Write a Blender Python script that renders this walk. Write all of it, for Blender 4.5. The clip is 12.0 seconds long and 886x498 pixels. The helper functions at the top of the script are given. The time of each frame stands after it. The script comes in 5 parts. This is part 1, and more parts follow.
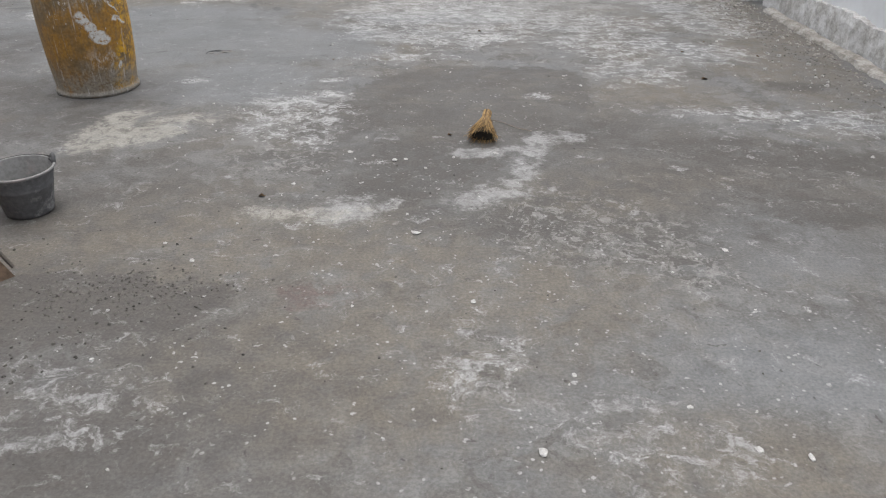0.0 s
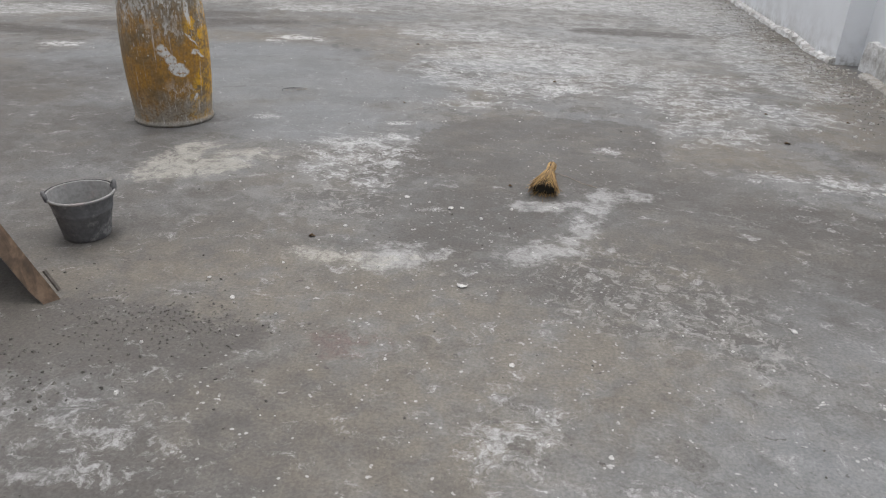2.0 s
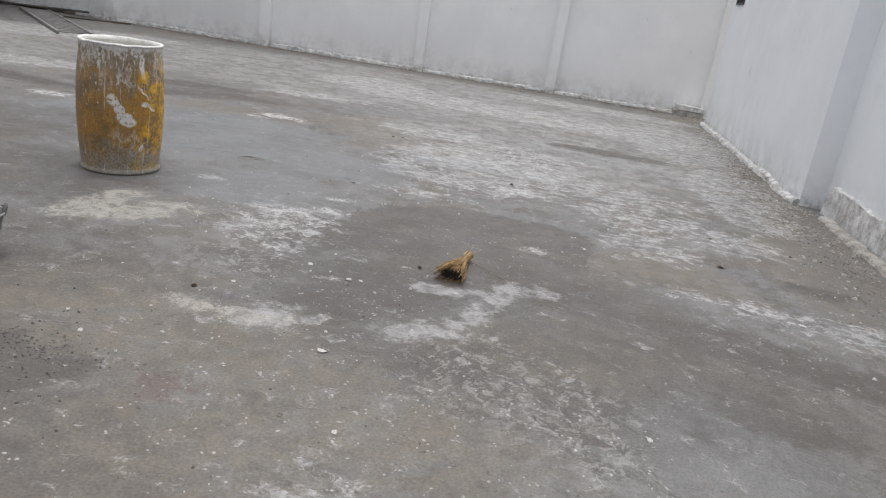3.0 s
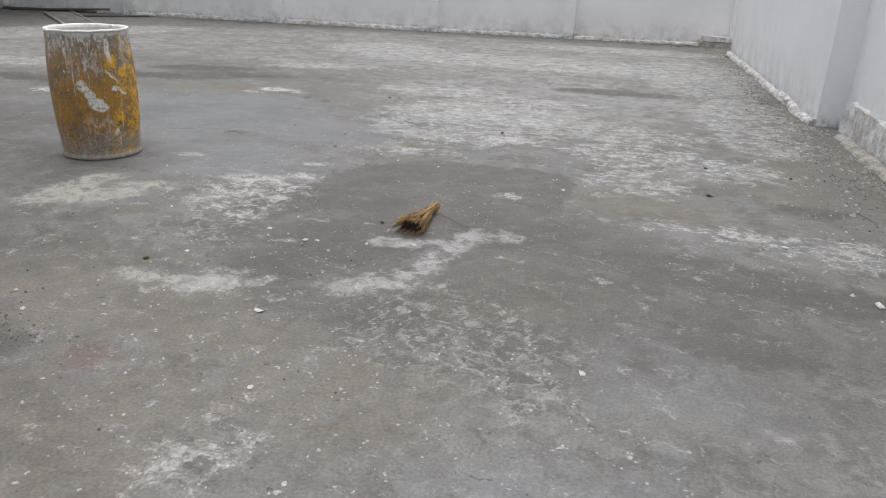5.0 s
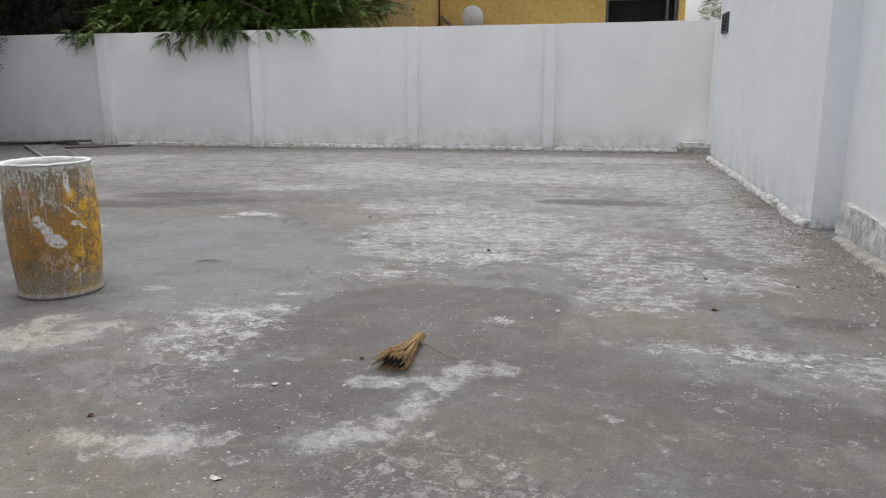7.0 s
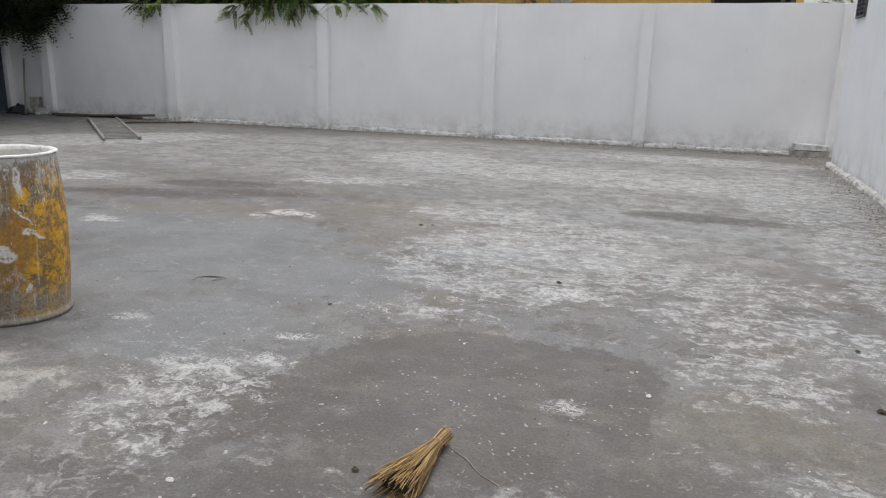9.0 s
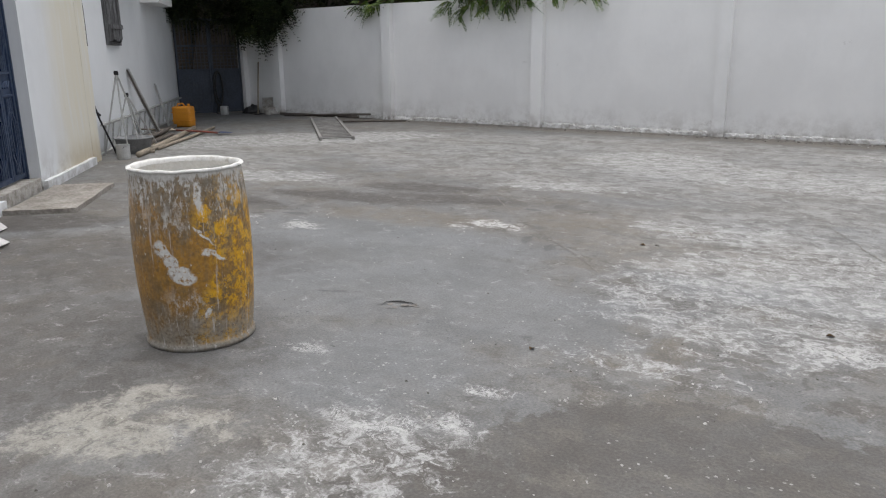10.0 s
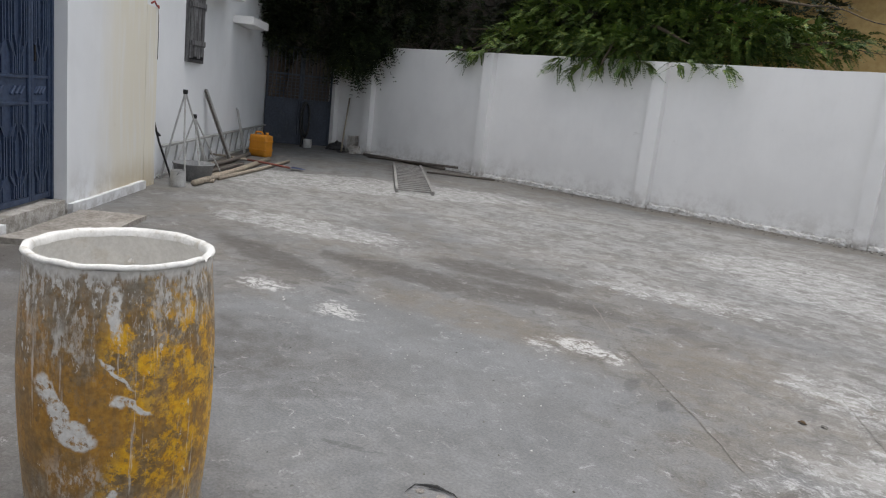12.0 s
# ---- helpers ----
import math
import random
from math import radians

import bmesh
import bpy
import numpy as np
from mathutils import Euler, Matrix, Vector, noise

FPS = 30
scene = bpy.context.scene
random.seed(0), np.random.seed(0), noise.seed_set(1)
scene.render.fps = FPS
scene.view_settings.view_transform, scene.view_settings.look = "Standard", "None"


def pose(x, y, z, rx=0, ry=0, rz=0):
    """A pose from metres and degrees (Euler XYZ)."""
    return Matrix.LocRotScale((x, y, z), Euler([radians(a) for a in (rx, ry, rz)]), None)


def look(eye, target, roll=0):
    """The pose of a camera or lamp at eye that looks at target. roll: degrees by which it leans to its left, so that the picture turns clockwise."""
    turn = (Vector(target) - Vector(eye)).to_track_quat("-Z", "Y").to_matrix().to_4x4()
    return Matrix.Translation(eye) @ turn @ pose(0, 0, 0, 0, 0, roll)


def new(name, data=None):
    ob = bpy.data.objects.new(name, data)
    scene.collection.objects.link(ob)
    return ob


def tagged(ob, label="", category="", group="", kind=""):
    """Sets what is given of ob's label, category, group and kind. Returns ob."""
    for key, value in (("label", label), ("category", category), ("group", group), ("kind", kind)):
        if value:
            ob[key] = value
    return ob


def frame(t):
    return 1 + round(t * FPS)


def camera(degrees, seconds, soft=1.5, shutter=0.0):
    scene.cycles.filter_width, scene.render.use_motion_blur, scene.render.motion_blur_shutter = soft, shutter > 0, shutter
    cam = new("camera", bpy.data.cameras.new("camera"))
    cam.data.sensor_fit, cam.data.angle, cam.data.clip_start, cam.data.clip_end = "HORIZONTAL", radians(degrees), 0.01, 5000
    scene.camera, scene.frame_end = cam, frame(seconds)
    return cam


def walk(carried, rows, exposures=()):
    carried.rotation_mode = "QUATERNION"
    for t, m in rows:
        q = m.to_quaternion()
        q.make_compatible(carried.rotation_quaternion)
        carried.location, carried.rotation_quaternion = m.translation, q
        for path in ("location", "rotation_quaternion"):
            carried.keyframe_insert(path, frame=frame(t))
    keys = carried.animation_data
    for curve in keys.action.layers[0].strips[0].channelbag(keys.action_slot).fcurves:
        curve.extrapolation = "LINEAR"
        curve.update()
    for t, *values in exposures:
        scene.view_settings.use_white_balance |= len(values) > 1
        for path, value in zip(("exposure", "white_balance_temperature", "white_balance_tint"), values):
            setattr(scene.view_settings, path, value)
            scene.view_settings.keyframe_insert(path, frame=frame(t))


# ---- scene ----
cam = camera(61.8, 12.0, soft=1.15)
PATH = [
    (0, (-0.01, -0.028, 1.675), (-0.006, 1.704, 0.676), 0.7),
    (0.5, (0.033, -0.028, 1.693), (0.017, 1.715, 0.713), 1.4),
    (1, (0.039, -0.009, 1.67), (-0.028, 1.734, 0.69), 1.4),
    (1.5, (0.034, 0.074, 1.671), (-0.016, 1.826, 0.708), 2.2),
    (2, (0.1, 0.116, 1.661), (-0.097, 1.89, 0.758), 2.0),
    (2.5, (0.399, 0.093, 1.583), (0.135, 1.892, 0.751), 5.1),
    (3, (0.732, 0.21, 1.522), (0.464, 2.088, 0.888), 8.6),
    (3.1, (0.787, 0.205, 1.506), (0.40, 2.03, 0.79), 2.4),
    (3.2, (0.977, 0.235, 1.464), (0.670, 2.048, 0.677), 1.3),
    (4.8, (1.279, 0.348, 1.469), (0.775, 2.139, 0.737), 1.3),
    (5, (1.291, 0.363, 1.47), (0.879, 2.177, 0.735), 1.9),
    (5.5, (1.258, 0.389, 1.474), (0.919, 2.269, 0.881), 1.7),
    (6, (1.231, 0.395, 1.466), (0.929, 2.288, 0.893), 1.9),
    (6.5, (1.201, 0.496, 1.458), (0.905, 2.408, 0.952), 1.7),
    (7, (1.222, 0.758, 1.449), (0.817, 2.665, 0.999), -0.4),
    (7.2, (1.209, 0.854, 1.472), (0.733, 2.739, 1.003), -0.9),
    (8.8, (1.084, 1.95, 1.444), (0.548, 3.823, 0.992), 0.9),
    (9, (1.061, 2.095, 1.45), (0.459, 3.937, 0.954), 1.3),
    (9.5, (0.843, 2.429, 1.481), (0.139, 4.229, 0.969), 0.4),
    (10, (0.704, 2.814, 1.448), (-0.392, 4.406, 0.934), -0.6),
    (10.5, (0.425, 3.122, 1.432), (-0.838, 4.576, 0.89), 1.1),
    (11, (0.2, 3.418, 1.466), (-1.111, 4.836, 0.946), -1.6),
    (11.5, (0.008, 3.816, 1.487), (-1.392, 5.151, 0.978), 0.7),
    (12, (-0.236, 4.094, 1.478), (-1.517, 5.579, 1.082), 6.2),
]
walk(cam, [(t, look(eye, target, roll)) for t, eye, target, roll in PATH], [(0, 0.60), (4.8, 0.64), (6.5, 0.60), (12, 0.60)])

# ---------------------------------------------------------------- light
world = bpy.data.worlds.new("overcast_sky")
scene.world = world
world.use_nodes = True
wn = world.node_tree
sky = wn.nodes.new("ShaderNodeTexSky")
sky.sky_type = "NISHITA"
sky.sun_disc = False
sky.sun_elevation = radians(86)
sky.sun_rotation = radians(0)
sky.air_density = 1.0
sky.dust_density = 4.0
sky.ozone_density = 1.0
hazy = wn.nodes.new("ShaderNodeMix")
hazy.data_type = "RGBA"
hazy.inputs[0].default_value = 0.80
grey = wn.nodes.new("ShaderNodeHueSaturation")
grey.inputs["Saturation"].default_value = 0.12
wn.links.new(sky.outputs[0], grey.inputs["Color"])
wn.links.new(sky.outputs[0], hazy.inputs[6])
wn.links.new(grey.outputs[0], hazy.inputs[7])
wn.links.new(hazy.outputs[2], wn.nodes["Background"].inputs["Color"])
wn.nodes["Background"].inputs["Strength"].default_value = 0.15

sun_data = bpy.data.lights.new("sun", "SUN")
sun_data.energy, sun_data.angle, sun_data.color = 0.6, radians(60), (1.0, 0.97, 0.92)
sun = new("sun", sun_data)
sun.matrix_world = look((0.5, 10.5, 30), (0, 6, 0))


# ---------------------------------------------------------------- node helpers
class Mat:
    """A node material with short names for the nodes that are used most."""

    def __init__(self, name, rough=0.8, metal=0.0):
        self.m = bpy.data.materials.new(name)
        self.m.use_nodes = True
        self.t = self.m.node_tree
        self.b = self.t.nodes["Principled BSDF"]
        self.b.inputs["Roughness"].default_value = rough
        self.b.inputs["Metallic"].default_value = metal
        self.co = self.t.nodes.new("ShaderNodeTexCoord")
        self.geo = self.t.nodes.new("ShaderNodeNewGeometry")

    def put(self, socket, value):
        if hasattr(value, "is_linked"):
            self.t.links.new(value, socket)
        elif isinstance(value, (tuple, list)) and len(value) == 3 and socket.type == "RGBA":
            socket.default_value = (*value, 1)
        else:
            socket.default_value = value

    def noise(self, vec, scale, detail=4, rough=0.55, dist=0.0):
        n = self.t.nodes.new("ShaderNodeTexNoise")
        self.put(n.inputs["Vector"], vec)
        n.inputs["Scale"].default_value = scale
        n.inputs["Detail"].default_value = detail
        n.inputs["Roughness"].default_value = rough
        n.inputs["Distortion"].default_value = dist
        return n.outputs["Fac"]

    def noise_vec(self, vec, scale, detail=3):
        n = self.t.nodes.new("ShaderNodeTexNoise")
        self.put(n.inputs["Vector"], vec)
        n.inputs["Scale"].default_value = scale
        n.inputs["Detail"].default_value = detail
        return n.outputs["Color"]

    def voronoi(self, vec, scale, feature="F1", out="Distance"):
        n = self.t.nodes.new("ShaderNodeTexVoronoi")
        n.feature = feature
        self.put(n.inputs["Vector"], vec)
        n.inputs["Scale"].default_value = scale
        return n.outputs[out]

    def mapping(self, vec, loc=(0, 0, 0), rot=(0, 0, 0), scale=(1, 1, 1), kind="POINT"):
        n = self.t.nodes.new("ShaderNodeMapping")
        n.vector_type = kind
        self.put(n.inputs["Vector"], vec)
        n.inputs["Location"].default_value = loc
        n.inputs["Rotation"].default_value = rot
        n.inputs["Scale"].default_value = scale
        return n.outputs[0]

    def math(self, op, a, b=0.0, c=0.0, clamp=False):
        n = self.t.nodes.new("ShaderNodeMath")
        n.operation, n.use_clamp = op, clamp
        self.put(n.inputs[0], a), self.put(n.inputs[1], b), self.put(n.inputs[2], c)
        return n.outputs[0]

    def vmath(self, op, a, b=(0, 0, 0), scale=None):
        n = self.t.nodes.new("ShaderNodeVectorMath")
        n.operation = op
        self.put(n.inputs[0], a)
        if scale is None:
            self.put(n.inputs[1], b)
        else:
            n.inputs["Scale"].default_value = scale
        return n.outputs["Value" if op in ("LENGTH", "DISTANCE", "DOT_PRODUCT") else "Vector"]

    def ramp(self, value, lo, hi, to=(0.0, 1.0)):
        n = self.t.nodes.new("ShaderNodeMapRange")
        n.interpolation_type = "SMOOTHSTEP"
        self.put(n.inputs[0], value)
        n.inputs[1].default_value, n.inputs[2].default_value = lo, hi
        n.inputs[3].default_value, n.inputs[4].default_value = to
        return n.outputs[0]

    def mix(self, fac, a, b, kind="MIX"):
        n = self.t.nodes.new("ShaderNodeMix")
        n.data_type, n.blend_type = "RGBA", kind
        self.put(n.inputs[0], fac), self.put(n.inputs[6], a), self.put(n.inputs[7], b)
        return n.outputs[2]

    def split(self, vec):
        n = self.t.nodes.new("ShaderNodeSeparateXYZ")
        self.put(n.inputs[0], vec)
        return n.outputs

    def base(self, col):
        self.put(self.b.inputs["Base Color"], col)

    def bump(self, height, strength=0.3, dist=0.01):
        n = self.t.nodes.new("ShaderNodeBump")
        n.inputs["Strength"].default_value = strength
        n.inputs["Distance"].default_value = dist
        self.put(n.inputs["Height"], height)
        self.put(self.b.inputs["Normal"], n.outputs[0])

    def rough(self, v):
        self.put(self.b.inputs["Roughness"], v)

    def blot(self, vec, x, y, rx, ry, turn=0, soft=0.45):
        """One for the inside of an ellipse on the ground, nought outside."""
        v = self.mapping(vec, (x, y, 0), (0, 0, radians(turn)), (rx, ry, 1e3), "TEXTURE")
        return self.ramp(self.vmath("LENGTH", v), 1 + soft, 1 - soft)

    def field(self, name, axis):
        n = self.t.nodes.new("ShaderNodeAttribute")
        n.attribute_name = name
        return self.split(n.outputs["Vector"])[axis]

    def union(self, masks):
        out = masks[0]
        for k in masks[1:]:
            out = self.math("MAXIMUM", out, k)
        return out


# ---------------------------------------------------------------- materials
# stains of the floor: each a set of ellipses (x, y, half length, half width, turn)
STAINS = {}
STAINS["blue"] = (
    (-2.5, 6.5, 1.4, 0.9, 15), (-1.3, 6.4, 0.8, 0.6, 0), (-3.2, 7.0, 1.4, 1.0, 20), (1.58, 3.0, 0.50, 0.42, 0), (0.9, 9.2, 1.0, 0.6, 0), (-1.6, 5.3, 0.8, 0.45, 0),
    (0.1, 7.5, 0.8, 0.35, 0), (0.2, 3.85, 0.5, 0.35, 20), (1.3, 2.0, 0.4, 0.3, 0),
)
STAINS["sand"] = (
    (-0.96, 8.15, 0.8, 0.5, 0), (-1.5, 8.6, 0.8, 0.4, 0), (-3.15, 8.1, 0.8, 0.3, 10), (-1.4, 2.7, 0.9, 0.55, 10), (-0.2, 2.85, 0.7, 0.35, -10), (-0.4, 2.05, 0.7, 0.45, 0),
    (0.4, 2.5, 0.5, 0.35, 0), (0.75, 3.45, 0.6, 0.35, 0), (1.45, 5.2, 0.4, 0.3, 0), (2.65, 5.9, 0.35, 1.1, 0), (2.92, 7.6, 0.32, 0.8, 0), (3.0, 8.0, 0.35, 3.0, 0), (2.9, 13.4, 0.5, 2.6, 0),
    (-4.0, 15.75, 9, 0.4, 0), (1.0, 1.5, 0.5, 0.3, 0),
)
STAINS["dust"] = (
    (-2.0, 12.6, 6.0, 2.6, 0), (-6.3, 8.95, 0.9, 0.42, 10), (-5.4, 9.05, 0.6, 0.25, 10), (-7.5, 9.7, 1.2, 0.7, 40), (-8.5, 11.5, 3.2, 1.5, 45), (0.4, 9.0, 2.0, 1.6, 0),
)
STAINS["stain"] = (
    (0.22, 5.05, 0.84, 0.74, 0), (0.66, 5.22, 0.43, 0.54, 0), (-0.25, 4.95, 0.37, 0.48, 0), (0.86, 5.52, 0.20, 0.20, 0),
)
STAINS["damp"] = (
    (-0.05, 3.95, 0.48, 0.42, 20), (-0.30, 3.50, 0.30, 0.22, 0), (1.72, 4.10, 0.72, 0.24, -4), (2.25, 3.95, 0.5, 0.2, -10), (0.75, 4.35, 0.45, 0.35, 0), (-0.62, 4.6, 0.3, 0.35, 0),
    (0.45, 3.15, 0.4, 0.16, 10), (1.95, 3.3, 0.4, 0.22, -20), (-4.4, 8.55, 1.0, 0.24, 12), (-3.4, 9.0, 0.8, 0.2, 10), (-4.1, 9.35, 0.8, 0.25, 10), (-6.0, 6.1, 0.7, 0.35, 40),
    (-5.5, 7.85, 0.8, 0.2, -5), (1.3, 9.6, 0.8, 0.22, 0), (-1.55, 2.35, 0.8, 0.28, 5), (-1.2, 1.6, 0.4, 0.2, 0), (2.6, 5.33, 0.26, 0.12, 0),
)
# shade painted into the floor's left, plus darker brown ground round the broom
STAINS["shade"] = (
    (-3.2, 4.5, 1.4, 0.8, 30), (-4.4, 5.6, 1.6, 0.8, 40), (-1.9, 1.8, 1.5, 1.0, 0), (-2.1, 3.4, 0.8, 0.6, 0), (0.5, 3.9, 1.5, 1.0, 0), (1.3, 3.4, 1.2, 0.6, 0),
)
STAINS["mixed"] = (
    (0.72, 3.10, 0.50, 0.36, -25), (0.95, 2.80, 0.35, 0.20, -25), (-0.95, 3.95, 0.30, 0.30, 0), (0.15, 2.05, 0.12, 0.16, 0),
)
STAINS["splash"] = (
    (0.64, 4.22, 0.17, 0.085, 8), (0.47, 3.86, 0.085, 0.30, -18), (0.25, 3.44, 0.22, 0.085, 28), (0.40, 3.58, 0.10, 0.10, 0), (0.30, 4.05, 0.22, 0.05, 10), (-0.50, 3.23, 0.17, 0.14, 0),
)
STAINS["cream"] = (
    (-2.08, 4.44, 0.13, 0.24, -12), (-1.88, 4.25, 0.32, 0.17, 38), (-1.72, 4.53, 0.30, 0.12, 6), (-0.66, 3.19, 0.22, 0.08, 0),
)
STAINS["splats"] = (
    (-4.72, 7.3, 0.17, 0.11, 0), (-3.92, 7.33, 0.16, 0.10, 0), (-2.47, 8.22, 0.26, 0.15, 0), (-2.72, 8.02, 0.09, 0.06, 0),
)
STAINS["zones"] = (
    (0.0, 7.4, 1.1, 1.1, 0), (-0.25, 5.98, 0.42, 0.13, 0), (-0.7, 8.9, 0.7, 0.4, 0), (0.2, 8.5, 0.8, 0.35, 0), (1.52, 5.75, 0.35, 0.40, 0), (2.15, 6.25, 0.45, 0.40, 0),
    (1.5, 6.5, 0.6, 0.45, 0), (2.0, 4.74, 0.50, 0.14, -6), (2.65, 4.6, 0.4, 0.2, 0), (1.4, 7.3, 0.8, 0.4, 0), (-2.8, 10.2, 0.8, 0.30, 10), (-2.6, 12.6, 1.0, 0.9, 0),
    (0.0, 11.9, 3.0, 0.8, 0), (1.3, 14.3, 2.0, 0.5, 0), (-0.95, 4.62, 0.38, 0.50, 0), (-6.4, 9.0, 1.3, 0.45, 20), (-9.0, 12.0, 3.0, 1.0, 45), (2.6, 8.5, 0.5, 1.8, 0),
    (2.4, 11.5, 0.8, 2.0, 0),
)
STAINS["faint"] = (
    (-1.46, 1.98, 0.25, 0.12, 0), (-1.2, 1.86, 0.22, 0.12, 0), (-1.28, 1.70, 0.25, 0.10, 0), (0.14, 2.05, 0.16, 0.26, 0), (0.5, 1.79, 0.25, 0.14, -15), (0.80, 1.64, 0.28, 0.12, -10),
      
)
STAINS["rings"] = (
    (-1.00, 4.89, 0.12, 0.11, 0), (-0.79, 5.04, 0.09, 0.07, 0), (-1.86, 5.31, 0.11, 0.06, 0), (-1.24, 4.86, 0.08, 0.07, 0), (-0.84, 5.38, 0.12, 0.05, 20), (-0.34, 3.86, 0.07, 0.02, 10),
    (0.66, 5.06, 0.10, 0.06, 20), (0.42, 6.70, 0.22, 0.09, 0),
)
STAINS["dotted"] = (
    (-1.35, 5.25, 0.60, 0.28, 0), (-0.50, 5.9, 0.28, 0.40, 0), (-1.0, 4.6, 0.5, 0.5, 0), (-0.85, 6.75, 0.25, 0.30, 0), (0.3, 2.3, 1.4, 1.0, 0), (-0.4, 3.6, 0.6, 0.5, 0),
    (2.2, 4.2, 0.7, 0.5, 0), (0.4, 4.9, 0.8, 0.6, 0),
)
STAINS["marks"] = (
    (-2.35, 6.10, 0.16, 0.02, 25), (-1.98, 7.89, 0.05, 0.12, 20), (-1.72, 7.76, 0.05, 0.10, 20), (-2.48, 8.95, 0.10, 0.05, 0), (-4.29, 7.64, 0.14, 0.05, 10), (-1.0, 6.05, 0.05, 0.03, 0),
)


def concrete_floor():
    """Trowelled concrete, walked on for years: bluish and sandy parts, damp, painted-in shade, lime in films, splashes
    and specks.
    """
    m = Mat("worn_concrete", 0.72)
    m.b.inputs["Specular IOR Level"].default_value = 0.4
    p = m.co.outputs["Object"]
    half = (0.5, 0.5, 0.5)

    def shaken(scale, detail, size):
        return m.vmath("SCALE", m.vmath("SUBTRACT", m.noise_vec(p, scale, detail), half), scale=size)

    wob, fine_wob = shaken(1.8, 5, 0.46), shaken(7.5, 8, 0.26)
    q = m.vmath("ADD", m.vmath("ADD", p, wob), fine_wob)
    ragged = m.vmath("ADD", p, fine_wob)
    half_way = m.vmath("ADD", p, m.vmath("ADD", m.vmath("SCALE", wob, scale=0.35), m.vmath("SCALE", fine_wob, scale=1.1)))
    brushed = m.mapping(ragged, rot=(0, 0, radians(-6)), scale=(0.75, 1.35, 1))

    def times(*ks):
        out = ks[0]
        for k in ks[1:]:
            out = m.math("MULTIPLY", out, k)
        return out

    edge_far = times(m.math("SUBTRACT", m.noise(p, 2.0, 7, 0.66), 0.5), 2.2)
    edge_near = times(m.math("SUBTRACT", m.noise(p, 6.0, 10, 0.76), 0.5), 2.6)

    def area(name, shake, soft):
        """One inside the stains of that name: their field, with its edge shaken and softened, in metres."""
        at = list(STAINS).index(name)
        k = m.field("stains_%d" % (at // 3), at % 3)
        edge = m.math("ADD", edge_near, edge_far) if shake > 0.2 else edge_near
        return m.ramp(m.math("MULTIPLY_ADD", edge, shake, k), -soft, soft)

    big = m.noise(p, 0.5, 5, 0.6)
    mid = m.noise(q, 1.9, 8, 0.66)
    small = m.noise(p, 11, 6, 0.65)
    grain = m.noise(p, 75, 5, 0.7)
    clump = m.noise(ragged, 5.5, 10, 0.72)
    crisp = m.noise(half_way, 17, 8, 0.74)
    # cement colour drifts between sandy and bluish
    col = m.mix(m.ramp(big, 0.38, 0.62), (0.138, 0.129, 0.117), (0.147, 0.149, 0.150))
    col = m.mix(times(m.ramp(m.noise(q, 1.1, 6, 0.6), 0.50, 0.62), 0.45), col, (0.155, 0.137, 0.112))
    drift = m.noise(q, 2.3, 7, 0.62)
    col = m.mix(times(m.ramp(drift, 0.50, 0.60), 0.50), col, (0.152, 0.155, 0.158))
    col = m.mix(times(m.ramp(drift, 0.47, 0.39), 0.45), col, (0.118, 0.104, 0.087))
    col = m.mix(times(m.ramp(mid, 0.52, 0.62), 0.58), col, (0.096, 0.089, 0.082))
    col = m.mix(times(m.ramp(m.noise(ragged, 3.1, 10, 0.70), 0.50, 0.57), 0.55), col, (0.190, 0.189, 0.184))
    col = m.mix(times(m.ramp(m.noise(ragged, 5.3, 10, 0.72, 0.4), 0.53, 0.60), 0.55), col, (0.084, 0.079, 0.072))
    # bluish, smoothly trowelled parts
    blue = area("blue", 0.32, 0.22)
    col = m.mix(times(blue, 0.72), col, m.mix(m.ramp(mid, 0.4, 0.6), (0.172, 0.177, 0.181), (0.146, 0.151, 0.154)))
    # sandy parts
    sand = area("sand", 0.36, 0.25)
    col = m.mix(times(sand, m.ramp(clump, 0.32, 0.60, (0.20, 0.72))), col, (0.146, 0.127, 0.101))
    # dry dust in the far half
    dust = area("dust", 0.5, 0.4)
    col = m.mix(times(dust, m.ramp(m.noise(brushed, 2.6, 9, 0.72), 0.38, 0.60, (0.10, 0.72))), col, (0.275, 0.272, 0.264))
    worn = times(dust, m.ramp(m.noise(m.mapping(ragged, rot=(0, 0, radians(12)), scale=(0.5, 1.6, 1)), 1.7, 9, 0.72), 0.50, 0.62))
    col = m.mix(times(worn, 0.55), col, (0.112, 0.106, 0.098))
    col = m.mix(times(dust, m.ramp(clump, 0.49, 0.43), 0.55), col, (0.100, 0.095, 0.088))
    col = m.mix(times(dust, m.ramp(m.noise(ragged, 9, 9, 0.76), 0.53, 0.60), 0.50), col, (0.315, 0.312, 0.302))
    # damp: a sharp-edged stain round the broom, softer ones elsewhere; shade is painted in with it
    stain = area("stain", 0.20, 0.02)
    damp = area("damp", 0.3, 0.1)
    shade = area("shade", 0.4, 0.35)
    damp_shade_k = m.union([times(stain, m.ramp(mid, 0.35, 0.62, (0.86, 0.60))), times(damp, m.ramp(clump, 0.34, 0.56, (0.50, 0.95))), times(shade, m.ramp(clump, 0.36, 0.60, (0.82, 0.38)))])
    col = m.mix(damp_shade_k, col, (0.078, 0.071, 0.064))
    col = m.mix(times(stain, m.ramp(m.noise(brushed, 4.0, 9, 0.72), 0.50, 0.60), 0.45), col, (0.142, 0.130, 0.113))
    # clods of light and dark where mortar was mixed
    mixed = area("mixed", 0.24, 0.12)
    col = m.mix(times(mixed, m.ramp(clump, 0.52, 0.46), 0.62), col, (0.082, 0.076, 0.069))
